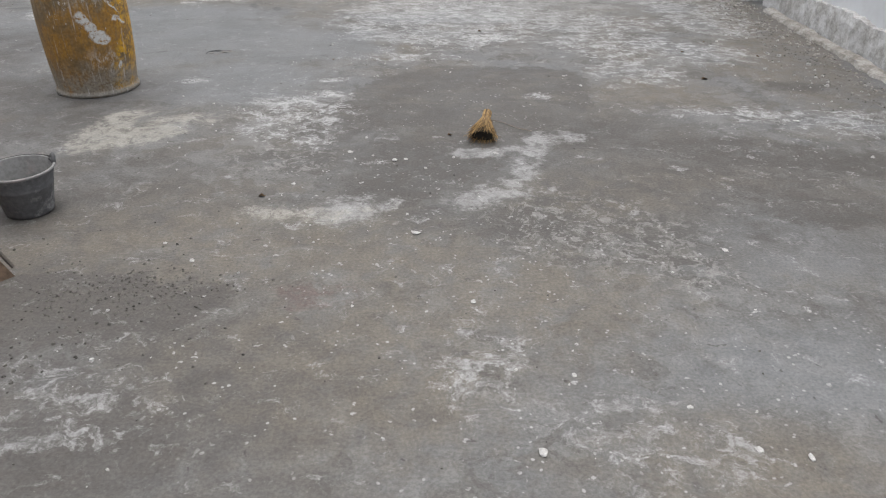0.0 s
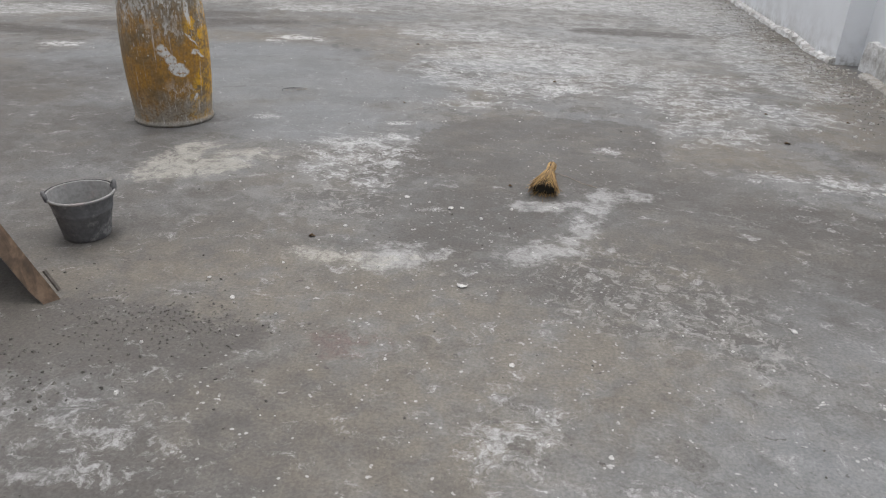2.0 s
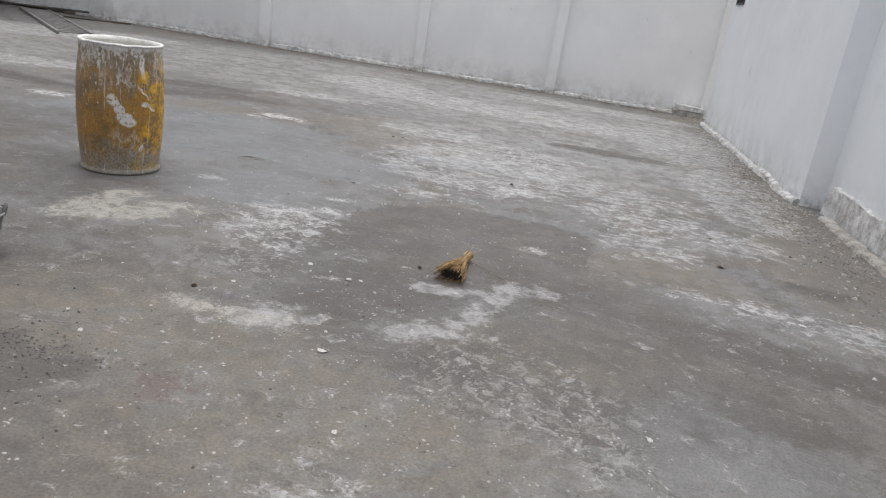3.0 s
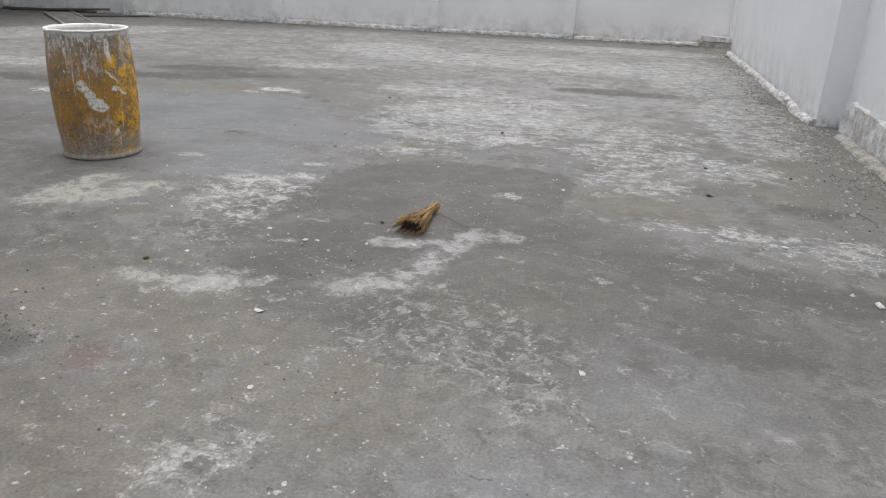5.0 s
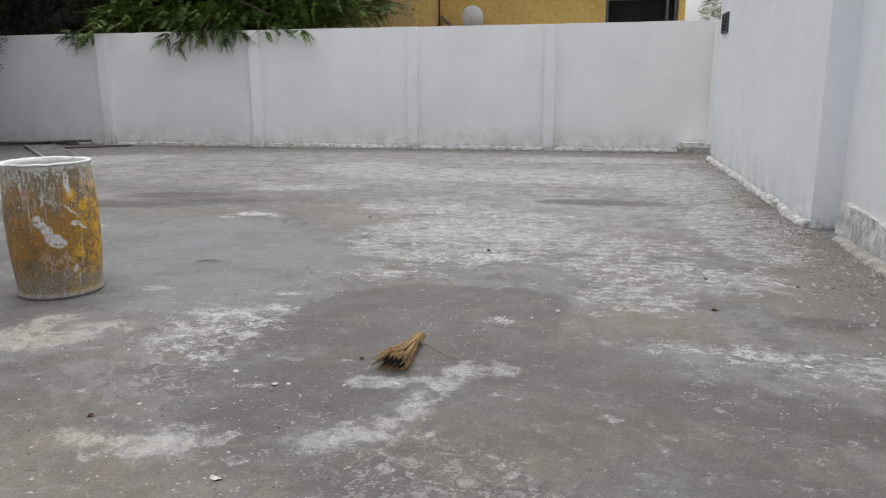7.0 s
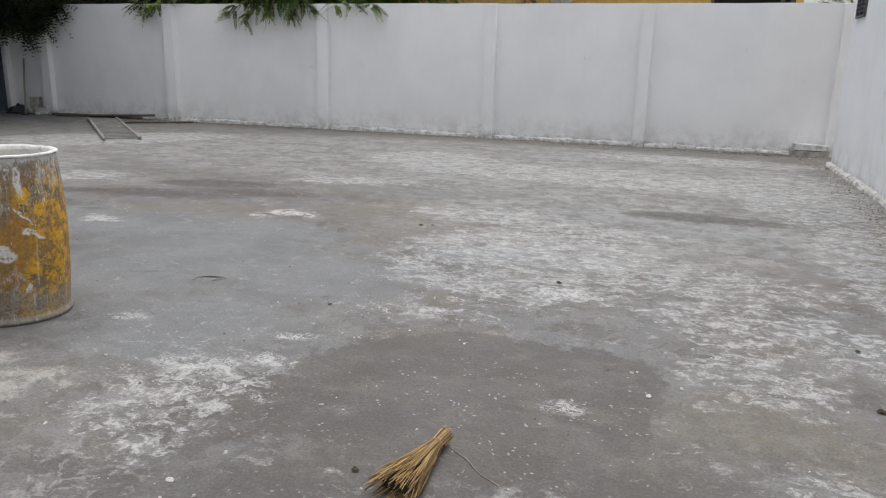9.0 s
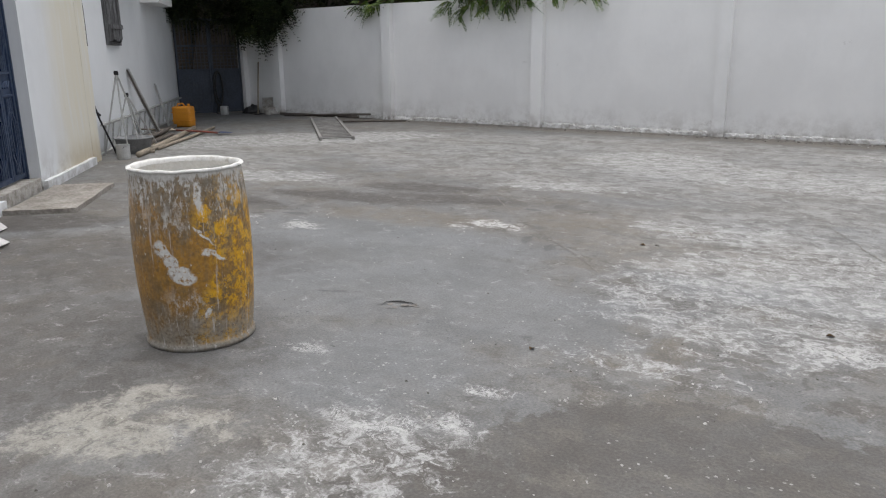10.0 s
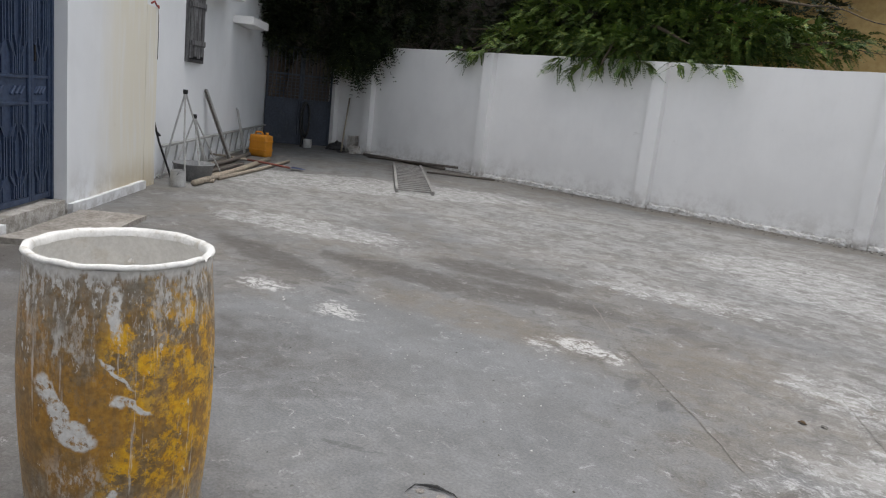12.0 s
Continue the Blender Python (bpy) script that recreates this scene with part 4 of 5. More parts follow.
part("loop", tube([(0.055, 0.09 * math.sin(a) + 0.02, 0.66 + 0.36 * math.cos(a)) for a in (math.pi * 2 * k / 28 for k in range(29))], 0.020, 7), M_BLACKBAG, hose, smooth=True)
part("tail", tube([(0.04, -0.02, 0.26), (0.05, -0.05, 0.12), (0.10, -0.09, 0.02), (0.2, -0.12, 0.02)], 0.02, 7), M_BLACKBAG, hose, smooth=True)
part("hook", tube([(-0.02, 0.0, 1.06), (0.03, 0.0, 1.04), (0.08, 0.0, 1.05)], 0.008, 6), M_IRON, hose)


def tin(name, r, h, at, mat, label, category="can"):
    t = thing(name, at, label=label, category=category)
    part("body", turned([(0.0, 0.0), (r * 0.97, 0.0), (r, 0.008), (r, h * 0.3), (r * 1.015, h * 0.32), (r, h * 0.34), (r, h - 0.01), (r * 1.04, h - 0.004), (r * 1.04, h), (r * 0.97, h), (r * 0.95, h * 0.5), (0.0, h * 0.5)], 24, wob=0.012), mat, t, smooth=False)
    part("handle", tube([(r * 1.03 * math.cos(a), -0.012 - r * 0.9 * math.sin(a) * 0.5, h * 0.9 - r * 0.75 * math.sin(a)) for a in (math.pi * k / 10 for k in range(11))], 0.003, 5), M_IRON, t, "thin wire handle")
    return t


tin("paint_tin", 0.10, 0.2, M_GATEWAY @ pose(0.40, 0.98, 0, 0, 0, 40), M_CAN, "small paint-spattered tin at the foot of the gate")
bag = thing("plastic_bag", pose(-14.08, 15.80, 0), label="crumpled black plastic bag on the floor by the gate", category="bag")
part("bag_body", lump(0.17, 5, 0.8, 3), M_BLACKBAG, bag)
part("knot", lump(0.05, 8, 1.2, 2, at=(0.03, 0.02, 0.15)), M_BLACKBAG, bag)
hoe = thing("hoe", pose(-13.62, 15.62, 0), label="hoe with a pale wooden handle leaning on the wall", category="hoe")
part("handle", tube([(0.10, -0.12, 0.02), (-0.14, 0.15, 0.65), (-0.40, 0.45, 1.25)], 0.019, 8), M_POLE, hoe, smooth=True)
part("blade", beam((0.08, -0.20, 0.012), (0.14, -0.02, 0.03), 0.16, 0.012, bevel=0.003), M_IRON, hoe)
for k, (x, y, r) in enumerate(((-13.52, 15.93, 0.15), (-13.78, 15.95, 0.12), (-13.05, 15.85, 0.10), (-13.36, 15.7, 0.07))):
    solid("stone", lump(r, 20 + k, 0.9 if k < 2 else 0.6, 2), M_RUBBLE, pose(x, y, 0), label="broken grey building stone at the wall foot", category="stone", group="stones by the gate")
solid("concrete_block", worn_box(-0.11, 0.11, -0.07, 0.07, 0, 0.38, 0.08, 0.01, 0.015, 33), M_RUBBLE, pose(-13.68, 15.98, 0, 0, 0, 12), label="rough concrete block standing on end by the wall", category="block")

# ---------------------------------------------------------------- the drum
drum = thing("plastic_drum", pose(-2.485, 5.155, 0) @ Matrix.Diagonal((1.02, 1.02, 1, 1)), label="open yellow plastic drum, weathered and spattered with white paint", category="drum")
body = [(0.0, 0.0), (0.262, 0.0), (0.272, 0.006), (0.273, 0.024), (0.264, 0.032), (0.263, 0.05), (0.268, 0.09), (0.276, 0.18), (0.284, 0.30), (0.289, 0.42),
        (0.290, 0.54), (0.287, 0.64), (0.281, 0.74), (0.276, 0.80), (0.272, 0.845), (0.270, 0.905)]
part("drum_wall", turned(body, 72, wob=0.004), M_DRUM, drum, smooth=True)
rim = turned([(0.270, 0.905), (0.2760, 0.907), (0.2780, 0.912), (0.2755, 0.919), (0.268, 0.922), (0.257, 0.920), (0.250, 0.912), (0.248, 0.894)], 96, wob=0.0025)
for v in rim.verts:
    a = math.atan2(v.co.y, v.co.x)
    n = noise.noise((math.cos(a) * 3, math.sin(a) * 3, v.co.z * 9))
    v.co.z += 0.007 * n + 0.003 * noise.noise((math.cos(a) * 11, math.sin(a) * 11, 2.0))
    v.co.x *= 1 + 0.014 * n
    v.co.y *= 1 + 0.014 * n
    cut = max(0, 1 - abs(a - 0.62) / 0.09)          # a bite out of the rim
    if v.co.z > 0.914:
        v.co.z -= 0.024 * cut
    v.co.x *= 1 - 0.02 * cut * (v.co.z > 0.89)
    v.co.y *= 1 - 0.02 * cut * (v.co.z > 0.89)
part("rim", rim, M_RIM, drum, "thick rim covered in white paint", smooth=True)
part("lining", turned([(0.2475, 0.895), (0.258, 0.86), (0.268, 0.72), (0.274, 0.5), (0.272, 0.40), (0.0, 0.39)], 72, wob=0.004), M_DRUM_IN, drum, "whitened inner wall", smooth=True)
part("paint_drip", lump(0.010, 3, 1.2, 2, at=(-0.215, 0.135, 0.80)), M_DRUM_IN, drum)

# ---------------------------------------------------------------- bucket
bucket = thing("bucket", pose(-2.03, 3.21, 0, 0, 0, 40) @ Matrix.Diagonal((0.9, 0.9, 0.9, 1)), label="black rubber builder's bucket coated with dried cement", category="bucket")
part("shell", turned([(0.0, 0.0), (0.112, 0.0), (0.122, 0.008), (0.126, 0.03), (0.148, 0.15), (0.152, 0.156), (0.153, 0.168), (0.151, 0.172), (0.168, 0.240)], 40, wob=0.018), M_RUBBER, bucket, smooth=True)
# rim split off and coloured paler to paint its highlight
part("rim", turned([(0.167, 0.238), (0.176, 0.242), (0.178, 0.250), (0.174, 0.256), (0.166, 0.254)], 40, wob=0.018), M_RUBBER_IN, bucket, "rim in paler colour that stands in for its highlight", smooth=True)
part("inside", turned([(0.1665, 0.2535), (0.160, 0.235), (0.140, 0.13), (0.118, 0.03), (0.0, 0.025)], 40, wob=0.018), M_RUBBER_IN, bucket, "pale dried cement film", smooth=True)
for k in (-1, 1):
    lug = bmesh.new()
    tube([(k * 0.168, -0.035, 0.246), (k * 0.176, -0.018, 0.275), (k * 0.178, 0.0, 0.286), (k * 0.176, 0.018, 0.275), (k * 0.168, 0.035, 0.246)], 0.011, 7, lug)
    beam((k * 0.169, -0.026, 0.25), (k * 0.169, 0.026, 0.25), 0.012, 0.03, lug)
    part("lug", lug, M_RUBBER, bucket, "moulded handle lug", smooth=True)
part("handle", tube([(0.176 * math.cos(a), 0.186 * math.sin(a), 0.262 - 0.012 * math.sin(a)) for a in (math.pi * k / 16 for k in range(17))], 0.0035, 5), M_IRON, bucket, "thin wire handle folded down")

# ---------------------------------------------------------------- propped plank
plank = thing("lumber_board", pose(-1.805, 2.61, 0), label="rough brown boards nailed together, propped at a slant by the bucket", category="lumber")
d, w = Vector((-0.50, 0.0, 0.87)).normalized(), Vector((-0.78, 0.62, 0.0)).normalized()
nrm = d.cross(w).normalized()


def slab_between(a, u, lu, v, lv, n, t, cuts=10):
    """A rough board from the corner a, lu along u and lv along v, t thick along n."""
    bm = bmesh.new()
    m = Matrix((u * lu, v * lv, n * t)).transposed().to_4x4()
    m.translation = Vector(a) + (u * lu + v * lv + n * t) / 2
    bmesh.ops.create_cube(bm, size=1, matrix=m)
    bmesh.ops.subdivide_edges(bm, edges=[e for e in bm.edges if e.calc_length() > 0.4], cuts=cuts)
    for p in bm.verts:
        p.co += noise.noise_vector(p.co * 7) * 0.004
        p.co.z = max(p.co.z, 0.0)
    return bm


for k in range(4):
    part("board", slab_between(w * (0.045 + 0.135 * k) + nrm * 0.012, d, 0.98, w, 0.128, nrm, 0.022), M_PLANK, plank)
part("edge_batten", slab_between((0, 0, 0), d, 0.98, w, 0.042, nrm, 0.075), M_PLANK, plank, "thick splintered edge batten")
part("edge_batten", slab_between(w * 0.59, d, 0.98, w, 0.042, nrm, 0.06), M_PLANK, plank)
part("prop", beam((-0.95, 0.22, 0.0), (-0.66, 0.18, 0.80), 0.05, 0.04, bevel=0.003), M_PLANK, plank)
part("splinter", beam((0.012, -0.012, 0.05), (-0.035, -0.014, 0.14), 0.014, 0.010), M_POLE_DARK, plank, "dark splintered edge")

# ---------------------------------------------------------------- hand broom
broom = thing("hand_broom", pose(0.278, 4.58, 0, 0, 0, -97) @ Matrix.Diagonal((0.86, 0.80, 0.85, 1)), label="straw hand broom without a handle lying on the concrete", category="broom")
rnd = random.Random(4)
straw = bmesh.new()
for k in range(190):
    a, rr = rnd.uniform(0, 2 * math.pi), math.sqrt(rnd.random())
    L = rnd.uniform(0.44, 0.54) * (1.04 if math.sin(a) > 0 else 0.94)
    cy, cz = math.cos(a), math.sin(a)
    pts = []
    for f in (0.0, 0.22, 0.5, 0.78, 1.0):
        w = (0.025 if f < 0.1 else 0.017) + 0.085 * max(0, f - 0.18) ** 1.05
        h = (0.028 if f < 0.1 else 0.022) + 0.056 * max(0, f - 0.18)
        ring = 0.62 + 0.38 * rr if cz < 0 else 0.76 + 0.24 * rr
        x = f * L
        y = cy * w * 1.35 * ring + rnd.uniform(-0.014, 0.014) * f
        z = max(0.004, 0.046 - 0.004 * f + cz * h * 1.15 * ring + rnd.uniform(-0.009, 0.009) * f)
        pts.append((x, y, z))
    tube(pts, rnd.uniform(0.0030, 0.0058), 5, straw, tip=0.0016)
for k in range(14):                                       # stray straws
    y0 = rnd.uniform(-0.05, 0.05)
    x0 = rnd.uniform(0.18, 0.4)
    tube([(x0, y0, 0.03), (x0 + 0.12, y0 * 1.9 + rnd.uniform(-0.03, 0.03), 0.015), (x0 + rnd.uniform(0.17, 0.24), y0 * 2.6 + rnd.uniform(-0.06, 0.06), 0.006)], 0.002, 4, straw, tip=0.001)
part("bristles", straw, M_STRAW, broom)
# solid black cone in place of the shaded hollow among the straws
cone = turned([(0.0, 0.0), (0.016, 0.02), (0.044, 0.36), (0.054, 0.445), (0.0, 0.43)], 16)
bmesh.ops.transform(cone, matrix=Matrix.Translation((0, 0, 0.034)) @ Matrix.Diagonal((1, 1.5, 0.62, 1)) @ Matrix.Rotation(radians(90), 4, "Y"), verts=cone.verts)
for v in cone.verts:
    v.co.z = max(v.co.z, 0.003)
part("core", cone, M_CORE, broom, "black cone standing in for shade between the bristles")
for x in (0.015, 0.10, 0.108):
    wrap = bmesh.new()
    tube([(x, 0.031 * math.cos(a), max(0.004, 0.046 + 0.031 * math.sin(a))) for a in (2 * math.pi * k / 20 for k in range(21))], 0.004, 5, wrap)
    part("binding", wrap, M_STRAW, broom, "twisted straw binding")
part("stalk", tube([(0.02, 0.01, 0.06), (-0.04, -0.03, 0.05), (-0.10, -0.055, 0.03)], 0.003, 5), M_POLE_DARK, broom, "stray stalk")
solid("twig", tube([(0, 0, 0.004), (0.09, 0.02, 0.006), (0.2, 0.02, 0.004), (0.3, 0.05, 0.004)], 0.0018, 5), M_POLE, pose(0.31, 4.55, 0, 0, 0, -48), label="thin dry twig on the concrete beside the broom", category="twig")


def dead_leaf(x, y, turn, size=0.06):
    bm = bmesh.new()
    n, rows = 6, []
    for i in range(n + 1):
        f = i / n
        w = 0.34 * size * math.sin(math.pi * min(0.98, f + 0.02)) + 0.001
        rows.append([bm.verts.new((size * f, s * w, 0.004 + 0.010 * abs(s) * math.sin(3 * f + 0.4) ** 2)) for s in (-1, 0, 1)])
    for a, b in zip(rows, rows[1:]):
        for k in range(2):
            bm.faces.new((a[k], a[k + 1], b[k + 1], b[k]))
    got = bmesh.ops.solidify(bm, geom=list(bm.faces), thickness=0.0012)
    return solid("dead_leaf", bm, M_DEAD, pose(x, y, 0, 0, 0, turn), label="curled brown dry leaf on the concrete", category="leaf", group="dry leaves")


for k, (x, y, turn, sz) in enumerate(((0.02, 4.27, 30, 0.032), (-0.9, 5.9, 80, 0.035), (-0.95, 3.39, 10, 0.035), (-1.17, 8.2, 0, 0.05), (2.3, 6.6, 60, 0.035), (2.0, 6.25, 20, 0.04), (1.95, 5.5, 5, 0.055), (2.6, 6.15, 0, 0.035), (0.3, 6.9, 12, 0.045))):
    dead_leaf(x, y, turn, sz)

# ---------------------------------------------------------------- broken patch in the floor
hole = new("floor_break")
tagged(hole, kind="structure", label="broken crescent-shaped edge in the concrete floor", category="crack")
hole.matrix_world = pose(-1.86, 6.10, 0, 0, 0, 25) @ Matrix.Diagonal((0.70, 0.70, 1, 1))


def ribbon(points, width, seed=0.0, z=0.004):
    bm = bmesh.new()
    rows = []
    pts = [Vector((*p, z)) for p in points]
    fine = []
    for a, b in zip(pts, pts[1:]):
        n = max(2, int((b - a).length / 0.05))
        fine += [a.lerp(b, k / n) for k in range(n)]
    fine.append(pts[-1])
    for i, p in enumerate(fine):
        d = fine[min(i + 1, len(fine) - 1)] - fine[max(i - 1, 0)]
        side = Vector((-d.y, d.x, 0)).normalized()
        o = side * noise.noise((p.x * 5 + seed, p.y * 5, 0)) * 0.018
        w = width * (0.35 + abs(noise.noise((p.x * 9 + seed, p.y * 9, 4))) * 2.2) * min(1, 0.2 + i / 3, 0.2 + (len(fine) - 1 - i) / 3)
        rows.append((bm.verts.new(p + o + side * w), bm.verts.new(p + o - side * w)))
    for a, b in zip(rows, rows[1:]):
        bm.faces.new((a[0], a[1], b[1], b[0]))
    return bm


part("broken_edge", ribbon([(-0.17, -0.05), (-0.14, 0.05), (-0.03, 0.09), (0.08, 0.06), (0.17, -0.03)], 0.009, 1.0), M_DEPTH_BLACK, hole, "dark broken edge")
part("broken_edge", ribbon([(-0.16, 0.0), (-0.08, 0.045), (0.02, 0.05), (0.10, 0.02)], 0.007, 14.0, 0.006), M_DEPTH_BLACK, hole, "dark broken edge")
part("broken_edge", ribbon([(-0.03, -0.05), (0.05, -0.01), (0.12, -0.03), (0.17, -0.05)], 0.010, 5.0), M_CRACK, hole)
part("broken_edge", ribbon([(-0.17, -0.05), (-0.12, -0.10), (-0.02, -0.11)], 0.008, 9.0), M_CRACK, hole)

for k, (x, y, r) in enumerate(((-0.10, 0.0, 0.035), (0.03, -0.02, 0.045), (0.11, 0.01, 0.03), (-0.05, -0.06, 0.025))):
    part("loose_flake", lump(r, 90 + k, 0.10, 1, at=(x, y, -0.006)), M_CRACK, hole, "loose flake of concrete")

for k, (pts, w) in enumerate(((((-3.1, 9.3), (-2.6, 8.75), (-2.16, 8.31), (-1.5, 7.71), (-1.1, 7.3)), 0.004),
                              (((-0.55, 10.4), (-0.1, 9.7), (0.25, 9.0), (0.45, 8.55)), 0.004),
                              (((-1.15, 8.9), (-0.8, 8.3), (-0.62, 7.95)), 0.003),
                              (((2.25, 6.5), (2.75, 6.1), (3.0, 5.0), (3.1, 4.2)), 0.006),
                              (((2.55, 8.2), (2.62, 7.2), (2.55, 6.2)), 0.003))):
    solid("floor_crack", ribbon(pts, w, 3.0 * k), M_CRACK, kind="structure", label="hairline crack across the concrete floor", category="crack")

# ---------------------------------------------------------------- white panels leaning at the house
def panel(corners, label):
    """A thin rigid panel through its two lower and two upper corners."""
    a, b, c, e = (Vector(p) for p in corners)
    nrm = (b - a).cross(e - a).normalized()
    if nrm.z < 0:
        nrm = -nrm
    t = thing("wall_panel_board", Matrix.Translation((a + b) / 2), label=label, category="panel", group="loose white panels")
    o = (a + b) / 2
    for name, lo, hi, mat, lab in (("face", 0.004, 0.011, M_TILE, ""), ("backing", -0.004, 0.0038, M_TILE_EDGE, "dark backing")):
        bm = bmesh.new()
        vs = [bm.verts.new(p - o + nrm * h) for h in (lo, hi) for p in (a, b, c, e)]
        for f in ((0, 1, 2, 3), (4, 5, 6, 7), (0, 1, 5, 4), (1, 2, 6, 5), (2, 3, 7, 6), (3, 0, 4, 7)):
            bm.faces.new([vs[i] for i in f])
        part(name, bm, mat, t, lab)
    return t


def flat_at(s, off, z):
    return front(s, off, z)


panel((flat_at(-1.66, 0.58, 0.006), flat_at(-1.40, 0.60, 0.006), flat_at(-1.12, 0.10, 0.10), flat_at(-1.46, 0.09, 0.10)), "white panel lying on a stack at the wall foot")
panel((flat_at(-1.70, 0.52, 0.004), flat_at(-1.46, 0.50, 0.004), flat_at(-1.24, 0.08, 0.05), flat_at(-1.56, 0.09, 0.05)), "white panel underneath the stack at the wall")
panel((flat_at(-1.34, 0.53, 0.025), flat_at(-1.07, 0.55, 0.008), flat_at(-0.76, 0.10, 0.13), flat_at(-1.10, 0.10, 0.13)), "white panel lying against the wall foot")
panel((flat_at(-0.76, 0.30, 0.006), flat_at(-0.48, 0.32, 0.006), flat_at(-0.50, 0.012, 0.31), flat_at(-0.78, 0.012, 0.31)), "white panel leaning upright on the house wall")

# ---------------------------------------------------------------- ladder on the floor
def ladder(name, length, width, rungs, at, mat, label, rail=(0.03, 0.06), rung=0.014):
    t = thing(name, at, label=label, category="ladder")
    for y in (-width / 2, width / 2):
        part("rail", box(0, length, y - rail[0] / 2, y + rail[0] / 2, 0, rail[1], 0.004), mat, t)
    for k in range(rungs):
        x = length * (k + 0.5) / rungs
        part("rung", tube([(x, -width / 2 + 0.015, rail[1] * 0.55), (x, width / 2 - 0.015, rail[1] * 0.55)], rung, 8), mat, t)
    return t


a, b = Vector((-8.03, 12.33, 0)), Vector((-11.2, 15.35, 0))
ladder("ladder", (b - a).length, 0.56, 17, Matrix.Translation(a) @ Matrix.Rotation(math.atan2((b - a).y, (b - a).x), 4, "Z"), M_LADDER, "long grey ladder lying flat on the concrete", (0.045, 0.06), 0.015)

# ---------------------------------------------------------------- tools and timber along the set-back wall
lad = ladder("ladder", 7.4, 0.43, 15, M_HOUSE @ pose(-4.55, -0.09, 0.225, 82, 0, 0) @ pose(0, 0, 0, 0, 0, 180), M_ALU, "light metal ladder on its edge along the white wall", (0.03, 0.05))


def trestle(at, height, label):
    """A folding stand: a hinge head and four splayed legs."""
    t = thing("trestle", at, label=label, category="trestle", group="folding trestles")
    part("head", turned([(0, height - 0.03), (0.03, height - 0.03), (0.035, height), (0.03, height + 0.03), (0, height + 0.03)], 12), M_IRON, t, "dark hinge head")
    return t


tr = trestle(M_HOUSE @ pose(-4.58, 0.2, 0), 1.2, "tall folding metal trestle leaning at the white wall")
for x, y in ((0.22, 0.10), (-1.0, 0.12), (0.05, -0.28)):
    part("leg", tube([(0, 0, 1.2), (x * 0.55 + 0.03, y * 0.5, 0.58), (x, y, 0.0)], 0.013, 7), M_ALU, tr)
tr = trestle(M_HOUSE @ pose(-5.06, 0.2, 0), 0.86, "short folding metal trestle with splayed legs")
for x, y in ((0.16, 0.16), (-0.12, 0.20), (-0.62, 0.02), (0.22, -0.22), (-0.5, 0.3)):
    part("leg", tube([(0, 0, 0.86), (x, y, 0.0)], 0.012, 7), M_ALU, tr)
part("stay", tube([(0.09, 0.08, 0.4), (-0.32, 0.03, 0.42)], 0.008, 6), M_ALU, tr)
lean = thing("leaning_board", M_HOUSE @ pose(-6.88, 0.1, 0), label="narrow grey board leaning on the white wall", category="board")
part("board", beam((-0.45, 0.12, 0.0), (0.02, -0.24, 1.22), 0.10, 0.025, bevel=0.003), M_ALU, lean)
part("edge_strip", beam((-0.36, 0.14, 0.0), (0.09, -0.225, 1.20), 0.022, 0.022), M_POLE_DARK, lean, "thin dark strip")
bar = thing("iron_bar", M_HOUSE @ pose(-4.12, 0.12, 0), label="black iron digging bar leaning at the house corner", category="bar")
part("shaft", tube([(-0.10, 0.06, 0.0), (0.02, -0.10, 0.55), (0.06, -0.20, 0.98)], 0.014, 7), M_IRON, bar)
part("prong", tube([(-0.10, 0.06, 0.18), (-0.18, 0.10, 0.0)], 0.012, 6), M_IRON, bar)
part("grip", tube([(-0.02, -0.10, 0.62), (0.04, -0.12, 0.66)], 0.016, 6), M_IRON, bar)
upright = thing("stake", M_HOUSE @ pose(-9.2, 0.0, 0), label="thin pale stake standing at the white wall", category="stake")
part("shaft", tube([(0, 0.05, 0), (0.02, -0.13, 0.88)], 0.016, 6), M_ALU, upright)
part("second_shaft", tube([(-0.12, 0.05, 0), (-0.10, -0.13, 0.84)], 0.013, 6), M_ALU, upright)

tin("paint_tin", 0.095, 0.21, M_HOUSE @ pose(-4.02, 0.30, 0, 0, 0, 30), M_CAN, "white spattered paint tin with a wire handle")
basin = thing("mortar_basin", M_HOUSE @ pose(-4.75, 0.30, 0), label="round grey mortar basin standing by the tools", category="basin")
part("shell", turned([(0, 0), (0.21, 0), (0.225, 0.01), (0.275, 0.22), (0.29, 0.225), (0.29, 0.24), (0.265, 0.238), (0.21, 0.03), (0, 0.03)], 36, wob=0.01), M_BASIN, basin, smooth=True)
part("mortar", turned([(0.255, 0.16), (0.12, 0.175), (0, 0.19)], 24), M_RUBBER_IN, basin, "dried mortar")


def stick(name, a, b, r, mat, label, category, tip=None):
    a, b = Vector(a), Vector(b)
    mid = (a + b) / 2 + Vector((0.02, 0.03, 0.0))
    return solid(name, tube([Vector((0, 0, 0)), mid - a, b - a], r, 9, tip=tip), mat, Matrix.Translation(a), True, label=label, category=category)


stick("wooden_pole", (-9.10, 9.22, 0.045), (-11.75, 12.25, 0.045), 0.042, M_POLE, "thick pale wooden pole lying on the concrete", "pole", 0.045)
stick("wooden_pole", (-9.9, 9.75, 0.13), (-12.0, 12.0, 0.10), 0.035, M_POLE_DARK, "dark weathered pole lying across the timber heap", "pole", 0.03)
stick("wooden_pole", (-9.6, 9.9, 0.03), (-11.6, 12.6, 0.03), 0.03, M_POLE, "thin pale pole lying on the concrete", "pole", 0.025)
stick("wooden_pole", (-10.4, 10.2, 0.04), (-13.0, 12.75, 0.04), 0.035, M_POLE_DARK, "dark pole lying at the wall foot", "pole", 0.03)
